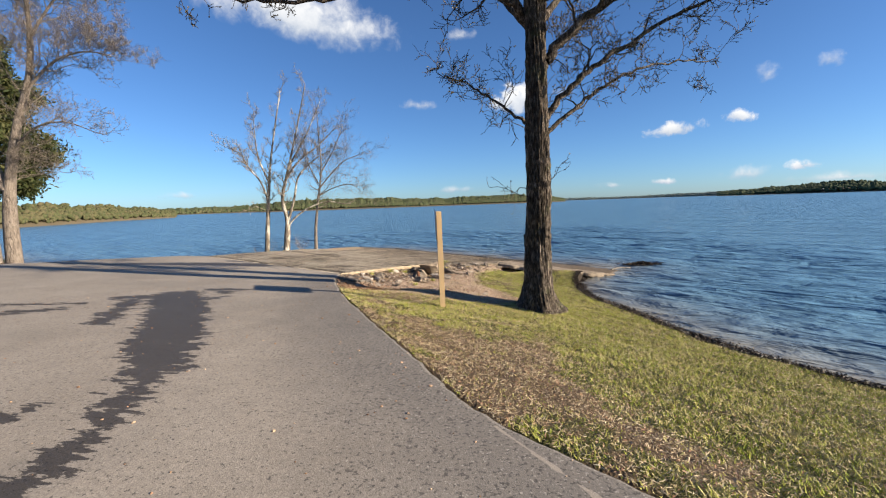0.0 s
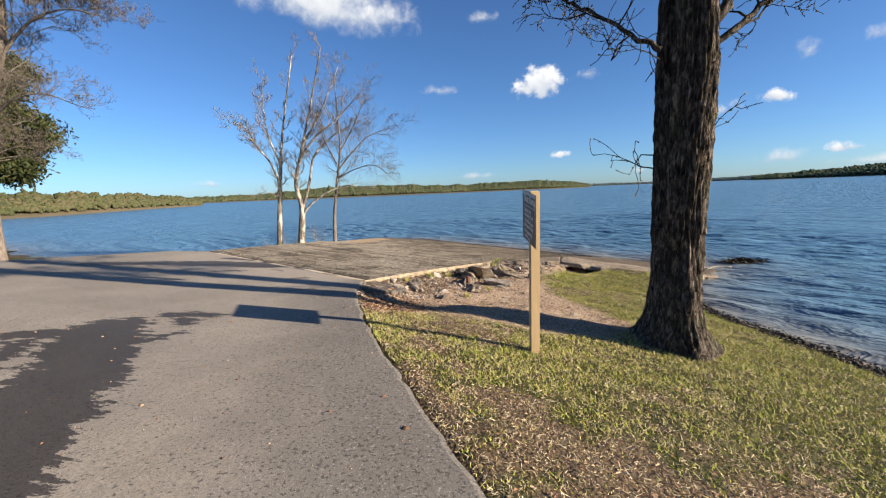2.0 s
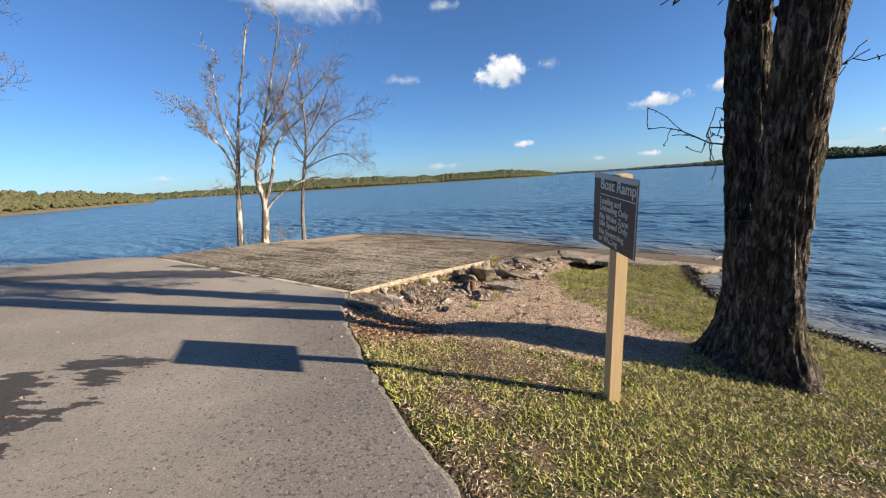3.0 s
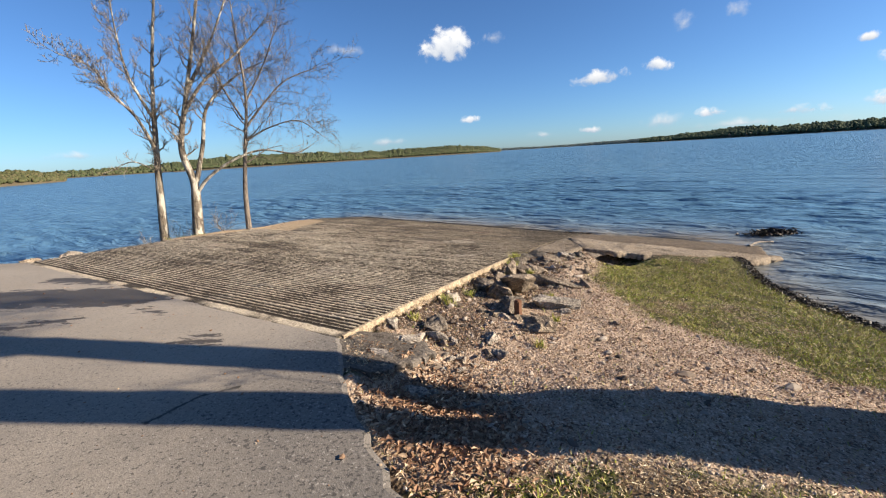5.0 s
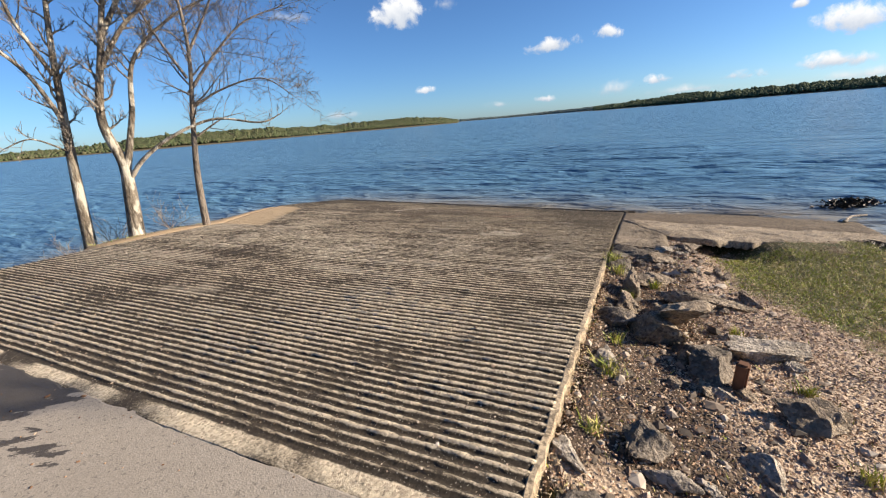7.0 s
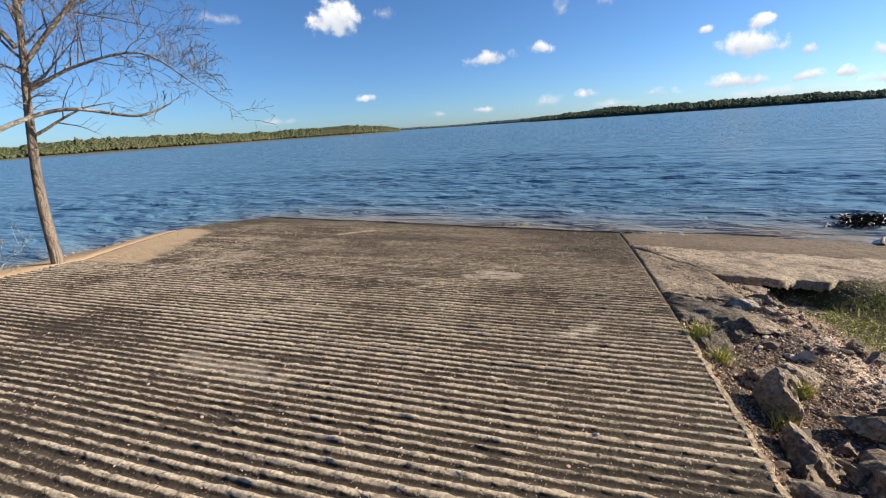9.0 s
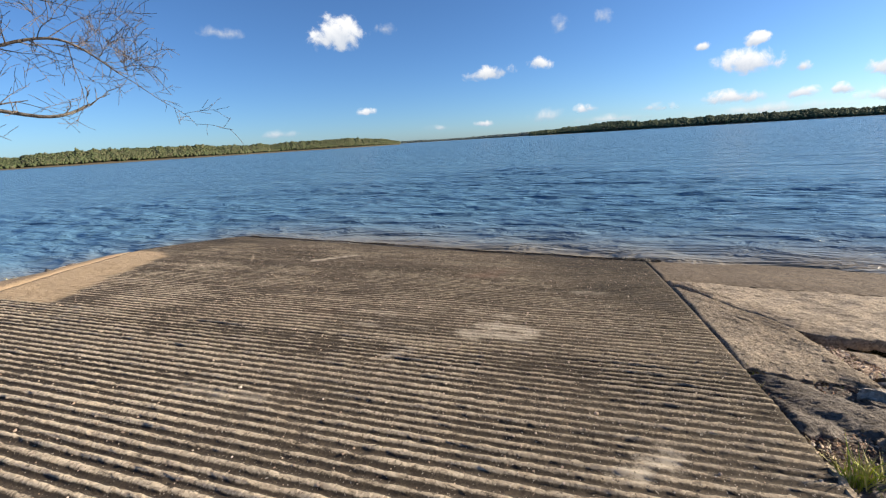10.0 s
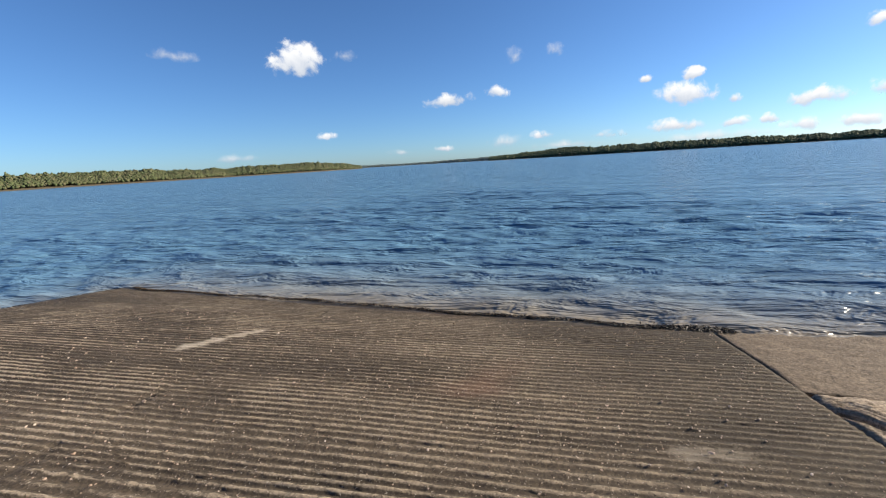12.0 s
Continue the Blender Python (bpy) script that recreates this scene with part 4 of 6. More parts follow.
# bearing, height, width, depth, kind, lean
for spec in ((-15.6, 23.2, 36, 12, 4, 8), (-0.7, 13.0, 6, 2.6, 3, -6), (11.3, 13.3, 12, 8, 1, -4), (17.3, 13.6, 4.5, 2.8, 3, -4), (30.0, 8.0, 11, 3.2, 2, -5), (36.3, 8.7, 5, 3.4, 1, 12),
             (14.2, 4.2, 4.6, 2.0, 0, 0), (58.1, 6.3, 11, 5.0, 0, 4), (58.6, 8.2, 3.8, 2.6, 1, 0), (53.8, 8.2, 2.4, 1.6, 2, 0), (62.4, 5.1, 2.8, 2.0, 2, 0), (69.4, 4.5, 8.2, 3.6, 1, 0),
             (72.9, 10.5, 3.6, 2.4, 0, 0), (56.9, 2.8, 9.6, 3.0, 2, 0), (62.8, 2.7, 4.8, 2.3, 0, 0), (65.7, 2.7, 3.0, 2.0, 1, 0), (68.6, 1.9, 6.0, 2.8, 0, 0), (72.4, 1.9, 7.0, 2.6, 1, 0),
             (42.1, 2.9, 5.4, 2.6, 1, 0), (49.1, 2.4, 8.4, 2.5, 2, 0), (29.0, 1.9, 5, 1.6, 2, 0), (37.1, 2.4, 9.0, 3.6, 3, 0), (74.4, 4.6, 4, 2.4, 2, 0), (-2.1, 13.2, 5.4, 2.4, 3, 0), (38.4, 12.6, 4.2, 3.8, 3, 0),
             (43.5, 12.8, 3.4, 3.0, 3, 10), (4.3, 21.0, 6.4, 2.8, 3, 0), (-30.2, 2.0, 9, 1.7, 3, 0), (3, 2.0, 12, 2, 3, 0), (45.5, 1.5, 16, 2.2, 3, 0), (60.0, 1.3, 24, 2.2, 3, 0), (23.5, 1.7, 7, 1.6, 3, 0),
             (80, 5, 20, 7, 0, 0), (95, 9, 22, 8, 1, 0), (78, 2.2, 14, 4, 2, 0)):
    cloud(*spec)


# ---- trees ----
def tube(V, F, pts, rad, sides, cap=True):
    """Adds a tapered tube along pts to the lists V and F."""
    base, n = len(V), len(pts)
    up = Vector((0.31, 0.17, 0.93))
    side = None
    for i in range(n):
        d = (pts[min(i + 1, n - 1)] - pts[max(i - 1, 0)])
        d = d.normalized() if d.length > 1e-9 else Vector((0, 0, 1))
        if side is None:
            side = d.cross(up if abs(d.dot(up)) < 0.9 else Vector((1, 0, 0))).normalized()
        side = (side - d * side.dot(d)).normalized()
        oth = d.cross(side)
        for k in range(sides):
            a = 6.28318 * k / sides
            V.append(pts[i] + (side * math.cos(a) + oth * math.sin(a)) * rad[i])
    for i in range(n - 1):
        for k in range(sides):
            a, b = base + i * sides + k, base + i * sides + (k + 1) % sides
            F.append([a, b, b + sides, a + sides])
    if cap:
        F.append([base + (n - 1) * sides + k for k in range(sides)])


def smooth_line(pts, n):
    """A curve through the given points, n steps a stretch."""
    P = [Vector(p) for p in pts]
    out = []
    for i in range(len(P) - 1):
        p0, p1, p2, p3 = P[max(i - 1, 0)], P[i], P[i + 1], P[min(i + 2, len(P) - 1)]
        for k in range(n):
            t = k / n
            out.append(0.5 * ((2 * p1) + (p2 - p0) * t + (2 * p0 - 5 * p1 + 4 * p2 - p3) * t * t + (3 * p1 - p0 - 3 * p2 + p3) * t ** 3))
    out.append(P[-1])
    return out


class Twigs:
    """Grows side branches and twigs on a limb."""

    def __init__(self, seed, droop=0.0, lift=0.25, kink=0.25, buds=0.0, bud_size=0.03, thin=0.004):
        self.r = random.Random(seed)
        self.V, self.F, self.BV, self.BF = [], [], [], []
        self.droop, self.lift, self.kink, self.buds, self.bud_size, self.thin = droop, lift, kink, buds, bud_size, thin

    def bud(self, p):
        r, s = self.r, self.bud_size
        for _ in range(2):
            a, b = Vector((r.gauss(0, 1), r.gauss(0, 1), r.gauss(0, 1))).normalized() * s, Vector((r.gauss(0, 1), r.gauss(0, 1), r.gauss(0, 1))).normalized() * s * 0.6
            k = len(self.BV)
            self.BV += [p, p + a * 0.5 + b, p + a, p + a * 0.5 - b]
            self.BF.append([k, k + 1, k + 2, k + 3])

    def grow(self, start, way, length, rad, level):
        r = self.r
        seg = 6 if level > 1 else (5 if level else 4)
        pts, rads = [start.copy()], [rad]
        d = way.normalized()
        for i in range(seg):
            d = (d + Vector((r.gauss(0, self.kink), r.gauss(0, self.kink), r.gauss(0, self.kink) + self.lift * 0.25 - self.droop * (i / seg)))).normalized()
            pts.append(pts[-1] + d * length / seg)
            rads.append(max(self.thin, rad * (1 - 0.8 * (i + 1) / seg)))
        tube(self.V, self.F, pts, rads, 5 if rad > 0.02 else 3, False)
        if level > 0:
            n = (3, 4, 5, 6)[min(level, 3)] + r.randint(0, 2)
            for k in range(n):
                t = 0.25 + 0.75 * (k + r.random() * 0.8) / n
                i = min(int(t * seg), seg - 1)
                p = pts[i].lerp(pts[i + 1], min(1.0, t * seg - i))
                ax = (pts[i + 1] - pts[i]).normalized()
                o = ax.orthogonal().normalized()
                o.rotate(Matrix.Rotation(r.uniform(0, 6.283), 3, ax))
                w = ax * r.uniform(0.5, 0.9) + o * r.uniform(0.6, 1.0) + Vector((0, 0, self.lift))
                self.grow(p, w, length * r.uniform(0.35, 0.62), max(self.thin, rads[i] * 0.55), level - 1)
        if self.buds and level < 2:
            for p in pts[2 if level else 1:]:
                if r.random() < self.buds:
                    self.bud(p)

    def dress(self, pts, rads, every, length, level, start=0.2, out=0.9):
        """Side branches all along a limb."""
        r, n = self.r, len(pts)
        k = max(1, int(start * n))
        step = max(1, int(every))
        for i in range(k, n - 1, step):
            ax = (pts[i + 1] - pts[i]).normalized()
            o = ax.orthogonal().normalized()
            o.rotate(Matrix.Rotation(r.uniform(0, 6.283), 3, ax))
            f = 1 - 0.55 * i / n
            self.grow(pts[i], ax * 0.55 + o * out + Vector((0, 0, self.lift)), length * f * r.uniform(0.6, 1.2), max(self.thin, min(rads[i] * 0.5, 0.03)), level)
        d = (pts[-1] - pts[-2]).normalized()
        self.grow(pts[-1], d, length * 0.7, rads[-1] * 0.9, level)


def local(vs, o):
    return [(v[0] - o[0], v[1] - o[1], v[2] - o[2]) for v in vs]


def tree(name, at, label, stems, tw, dress, mats, sides=10, group="", lean=0.0, squat=1.0):
    """stems: (points, first radius, last radius); the first is the trunk. dress: for each stem (every, length, level, start)."""
    top = empty(name, at, label, "tree", group)
    stems = [([(p[0] + lean * (p[2] - at[2]), p[1] + 0.4 * lean * (p[2] - at[2]), at[2] + squat * (p[2] - at[2])) for p in pts], r0, r1) for pts, r0, r1 in stems]
    for k, ((pts, r0, r1), dr) in enumerate(zip(stems, dress)):
        line = smooth_line(pts, 8)
        n = len(line)
        rads = [r0 + (r1 - r0) * (i / (n - 1)) ** 0.8 for i in range(n)]
        V, F = [], []
        tube(V, F, line, rads, sides if r0 > 0.06 else 7)
        thing("trunk" if k == 0 else "limb", local(V, at), F, mats[0], "", smooth=True, parent=top)
        if dr:
            tw.dress(line, rads, *dr)
    if tw.V:
        thing("branchwork", local(tw.V, at), tw.F, mats[1], "bare spreading branches and fine twigs", kind="stuff", parent=top, smooth=True)
    if tw.BV:
        thing("bud_spray", local(tw.BV, at), tw.BF, BUD, "small opening buds and leftover leaves", kind="stuff", parent=top)
    return top


def build_oak():
    ox, oy = 2.03, 8.80
    z0 = gz(ox, oy)
    at = (ox, oy, z0)
    top = empty("oak_tree", at, "big twin-stemmed oak with furrowed bark, nearly leafless, on the lawn", "tree")
    r = np.random.default_rng(5)
    ax = np.array((0.13, 0.99))          # the stems stand apart along this line
    pr = np.array((0.99, -0.13))

    def stem(name, centre, semi, h0, h1, rings, seed, roots=0.0):
        """A thick furrowed stem: centre(h), semi-axes semi(h) across and along the twin line."""
        n = 120
        a = np.linspace(0, 2 * np.pi, n, endpoint=False)
        V = []
        for i in range(rings):
            h = h0 + (h1 - h0) * (i / (rings - 1)) ** 1.25
            c, (sa, sb) = centre(h), semi(h)
            rd = lambda k, s, q: 1 - 2 * np.abs(vnoise(np.cos(a) * k + 0.95 * h, np.sin(a) * k + 0.75 * h + q, s, seed) - 0.5)
            fur = -0.030 * rd(4.0, 2.2, 3.0) ** 3 - 0.018 * rd(7.0, 2.6, 9.0) ** 3 + 0.020 + 0.010 * wobble(a * 9 + 3 * np.sin(h * 1.3), np.full(n, h * 1.2), 2.0, seed) + 0.014 * wobble(a * 24, np.full(n, h * 4.0), 2.0, seed + 1) + r.normal(0, 0.0035, n)
            fl = roots * math.exp(-max(h, 0) / 0.16) * (0.45 + 0.55 * np.cos(a * 5 + 0.8)) * 0.55 + roots * 0.5 * math.exp(-max(h, 0) / 0.30)
            lump = 1 + 0.05 * np.sin(a * 2 + h * 1.1 + seed) + 0.03 * np.sin(a * 3 - h * 2)
            x = np.cos(a) * (sa * lump + fur + fl)
            y = np.sin(a) * (sb * lump + fur + fl)
            p = c[:2][None] + x[:, None] * pr[None] + y[:, None] * ax[None]
            V += [(px, py, z0 + h) for px, py in p]
        F = [[i * n + k, i * n + (k + 1) % n, (i + 1) * n + (k + 1) % n, (i + 1) * n + k] for i in range(rings - 1) for k in range(n)]
        F.append([(rings - 1) * n + k for k in range(n)])
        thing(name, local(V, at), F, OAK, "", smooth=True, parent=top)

    c0 = np.array((ox, oy))
    stem("trunk", lambda h: c0, lambda h: (0.245 + 0.10 * math.exp(-max(h, 0) / 0.35), 0.42 + 0.05 * math.exp(-max(h, 0) / 0.5) - 0.03 * max(0, h - 1)), -0.12, 1.5, 70, 61, 0.22)

    def sep(h):
        return 0.20 + 0.130 * max(0.0, h - 1.2) if h < 3.4 else 0.486 + 0.06 * (h - 3.4)
    for sg, rr, sd in ((-1, 0.205, 62), (1, 0.188, 63)):
        stem("stem", lambda h, sg=sg: c0 + ax * sg * sep(h) + pr * 0.02 * sg * (h - 1), lambda h, rr=rr: (rr * (1.04 - 0.055 * max(0, h - 1)),) * 2, 1.0, 6.2, 90, sd)
    tw = Twigs(9, droop=0.06, lift=0.20, kink=0.34, buds=0.35, bud_size=0.026, thin=0.005)
    e0, e1 = pr * 0.97 + ax * 0.05, ax

    def P(across, h, along=0.0):
        q = c0 + pr * across + ax * along
        return (q[0], q[1], h)
    limbs = [  # heights above the datum
        ([P(0.15, 2.75, 0.25), P(0.75, 3.25, 0.3), P(1.5, 3.75, 0.5), P(2.4, 4.1, 0.7), P(3.6, 4.2, 1.0)], 0.055, 0.012),
        ([P(0.15, 3.0, -0.2), P(0.8, 3.7, -0.3), P(1.7, 4.25, -0.4), P(3.0, 4.8, -0.6), P(4.9, 5.25, -0.8)], 0.075, 0.012),
        ([P(0.15, 4.0, -0.35), P(0.7, 4.55, -0.5), P(1.6, 5.0, -0.8), P(3.2, 5.8, -1.2), P(4.6, 6.8, -1.4)], 0.105, 0.025),
        ([P(-0.15, 3.0, 0.3), P(-0.7, 3.5, 0.6), P(-1.3, 3.95, 0.8), P(-2.0, 4.3, 1.0)], 0.04, 0.010),
        ([P(-0.12, 4.6, -0.35), P(-0.6, 5.05, -0.6), P(-1.4, 5.4, -0.9), P(-2.4, 5.2, -1.2), P(-3.6, 4.85, -1.4), P(-4.9, 4.9, -1.6), P(-6.6, 5.2, -1.8)], 0.10, 0.014),
        ([P(-0.1, 4.9, 0.4), P(-0.9, 5.9, 0.8), P(-2.0, 6.8, 1.0), P(-3.6, 7.4, 1.2)], 0.09, 0.02),
        ([P(0.0, 5.0, -0.55), P(0.3, 6.4, -0.9), P(0.5, 8.0, -1.1), P(0.4, 10.4, -1.3)], 0.17, 0.03),
        ([P(0.0, 5.0, 0.55), P(-0.2, 6.6, 0.8), P(-0.5, 8.4, 1.2), P(-0.9, 10.8, 1.4)], 0.16, 0.03),
        ([P(0.1, 5.0, 0.6), P(1.1, 6.2, 1.6), P(2.2, 7.0, 2.6), P(3.6, 7.8, 3.4)], 0.09, 0.02),
        ([P(-0.1, 5.2, -0.7), P(-0.9, 6.1, -2.0), P(-1.6, 6.6, -3.2)], 0.08, 0.02),
        ([P(0.12, 3.5, 0.3), P(0.35, 4.4, 0.7), P(0.8, 5.0, 1.3), P(1.5, 5.4, 2.0)], 0.05, 0.012),
    ]
    for pts, a, b in limbs:
        line = smooth_line(pts, 8)
        n = len(line)
        rads = [a + (b - a) * (i / (n - 1)) ** 0.7 for i in range(n)]
        jr = random.Random(len(tw.V))
        line = [p + Vector((jr.gauss(0, 0.02), jr.gauss(0, 0.02), jr.gauss(0, 0.02))) if 0 < i else p for i, p in enumerate(line)]
        V, F = [], []
        tube(V, F, line, rads, 9)
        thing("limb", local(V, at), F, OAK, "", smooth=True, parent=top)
        tw.dress(line, rads, 2, 1.25, 2, 0.22)
    # epicormic sprigs low on the far stem
    for h, d in ((1.72, (-0.75, 0.45, 0.05)), (1.55, (-0.7, 0.5, -0.15)), (1.8, (0.6, -0.4, 0.1)), (2.9, (-0.8, 0.2, 0.3)), (2.7, (0.8, 0.2, 0.4)), (3.2, (0.3, -0.8, 0.4))):
        q = c0 + ax * 0.30 + np.array(d[:2]) * 0.2
        tw.grow(Vector((q[0], q[1], h)), Vector(d), 0.85, 0.012, 1)
    thing("branchwork", local(tw.V, at), tw.F, OAK_TWIG, "crooked bare twigs", kind="stuff", parent=top, smooth=True)
    thing("bud_spray", local(tw.BV, at), tw.BF, BUD, "small opening buds", kind="stuff", parent=top)


build_oak()


def bank_trees():
    z = lambda x, y: gz(x, y) - 0.05
    # two-stemmed sycamore
    a = (-7.95, 20.45, z(-7.95, 20.45))
    tw = Twigs(21, 0.0, 0.35, 0.2, 0.0, 0.02, 0.0045)
    tree("sycamore_tree", a, "slender pale-barked sycamore with two stems, leafless, at the ramp side", [
        ([a, (a[0] - 0.05, a[1], 0.8), (a[0] - 0.1, a[1] + 0.1, 2.6), (a[0] - 0.05, a[1] + 0.1, 4.6), (a[0] + 0.2, a[1] + 0.2, 7.9)], 0.135, 0.02),
        ([(a[0] - 0.1, a[1], 2.3), (a[0] - 0.45, a[1] - 0.1, 3.2), (a[0] - 0.95, a[1] - 0.2, 3.9), (a[0] - 1.35, a[1] - 0.2, 4.6), (a[0] - 2.1, a[1] - 0.2, 5.0)], 0.05, 0.012),
        ([(a[0] - 0.1, a[1], 3.2), (a[0] - 0.6, a[1], 4.4), (a[0] - 0.9, a[1] + 0.2, 5.6), (a[0] - 1.0, a[1] + 0.2, 6.8)], 0.045, 0.012),
        ([(a[0] - 0.1, a[1], 1.6), (a[0] - 0.5, a[1] - 0.3, 1.9), (a[0] - 0.9, a[1] - 0.4, 1.75)], 0.02, 0.01)],
        tw, [(1, 0.95, 2, 0.33), (1, 0.85, 2, 0.33), (1, 0.85, 2, 0.2), (2, 0.5, 1, 0.4)], (SYC, SYC_TWIG), lean=0.09, group="trees by the ramp", squat=0.9)
    b = (-6.95, 20.25, z(-6.95, 20.25))
    tw = Twigs(22, 0.0, 0.35, 0.22, 0.0, 0.02, 0.0045)
    tree("sycamore_tree", b, "crooked white-barked sycamore with a low side limb, leafless", [
        ([b, (b[0] - 0.05, b[1], 0.5), (b[0] - 0.12, b[1], 1.2), (b[0] - 0.42, b[1], 2.2), (b[0] - 0.3, b[1], 3.6), (b[0] - 0.1, b[1], 5.4), (b[0] + 0.1, b[1] + 0.1, 8.0)], 0.16, 0.02),
        ([(b[0], b[1], 0.85), (b[0] + 0.3, b[1] - 0.1, 1.25), (b[0] + 0.9, b[1] - 0.2, 1.7), (b[0] + 1.7, b[1] - 0.2, 2.0), (b[0] + 2.6, b[1] - 0.3, 1.85), (b[0] + 3.0, b[1] - 0.3, 2.0)], 0.055, 0.012),
        ([(b[0] - 0.05, b[1], 1.1), (b[0] + 0.12, b[1], 2.2), (b[0] + 0.25, b[1], 3.4), (b[0] + 0.95, b[1] + 0.2, 4.3), (b[0] + 1.7, b[1] + 0.2, 4.7)], 0.075, 0.012),
        ([(b[0] - 0.3, b[1], 3.3), (b[0] + 0.2, b[1] - 0.1, 4.1), (b[0] + 1.1, b[1] - 0.2, 4.9), (b[0] + 1.8, b[1] - 0.2, 5.8)], 0.06, 0.012),
        ([(b[0] - 0.25, b[1], 3.9), (b[0] + 0.3, b[1] + 0.2, 5.4), (b[0] + 0.8, b[1] + 0.3, 7.2)], 0.06, 0.012)],
        tw, [(1, 0.95, 2, 0.45), (5, 0.4, 1, 0.6), (1, 0.95, 2, 0.4), (1, 0.85, 2, 0.3), (1, 0.95, 2, 0.2)], (SYC, SYC_TWIG), lean=0.13, group="trees by the ramp", squat=0.9)
    c = (-5.6, 20.35, z(-5.6, 20.35))
    tw = Twigs(23, 0.18, 0.22, 0.12, 0.0, 0.02, 0.003)
    tree("young_tree", c, "young grey tree with drooping bare twigs beside the ramp", [
        ([c, (c[0] - 0.05, c[1], 0.6), (c[0], c[1], 1.7), (c[0] + 0.1, c[1], 3.2), (c[0] - 0.05, c[1], 4.6), (c[0] - 0.2, c[1], 5.9)], 0.085, 0.012),
        ([(c[0], c[1], 2.3), (c[0] + 0.55, c[1], 3.0), (c[0] + 1.2, c[1] - 0.1, 3.6), (c[0] + 2.0, c[1] - 0.1, 3.9)], 0.04, 0.01),
        ([(c[0], c[1], 2.0), (c[0] + 0.7, c[1] - 0.1, 2.35), (c[0] + 1.5, c[1] - 0.2, 2.5), (c[0] + 2.1, c[1] - 0.2, 2.1)], 0.03, 0.008),
        ([(c[0], c[1], 2.6), (c[0] - 0.5, c[1], 3.5), (c[0] - 0.9, c[1], 4.4)], 0.035, 0.01),
        ([(c[0] + 0.05, c[1], 3.0), (c[0] + 0.6, c[1] + 0.1, 4.1), (c[0] + 1.0, c[1] + 0.1, 5.2)], 0.035, 0.01)],
        tw, [(1, 1.25, 2, 0.36), (1, 1.5, 2, 0.2), (1, 1.4, 2, 0.2), (1, 1.2, 2, 0.2), (1, 1.3, 2, 0.2)], (GREY, GREY_TWIG), lean=0.09, group="trees by the ramp")
    # brushy sprouts at their feet
    for k, (x, y, s) in enumerate(((-6.3, 20.3, 0.8), (-7.5, 20.5, 0.9), (-8.25, 20.3, 0.6))):
        t = Twigs(30 + k, 0, 0.4, 0.2, 0, 0.02, 0.003)
        o = Vector((x, y, z(x, y)))
        for j in range(9):
            t.grow(o, Vector((t.r.gauss(0, 0.6), t.r.gauss(0, 0.6), 1)), s * t.r.uniform(0.6, 1.1), 0.008, 1)
        thing("shrub", local(t.V, o), t.F, SYC_TWIG, "thin bare reddish brush at the foot of the trees", "shrub", "brush by the ramp").location = o


bank_trees()


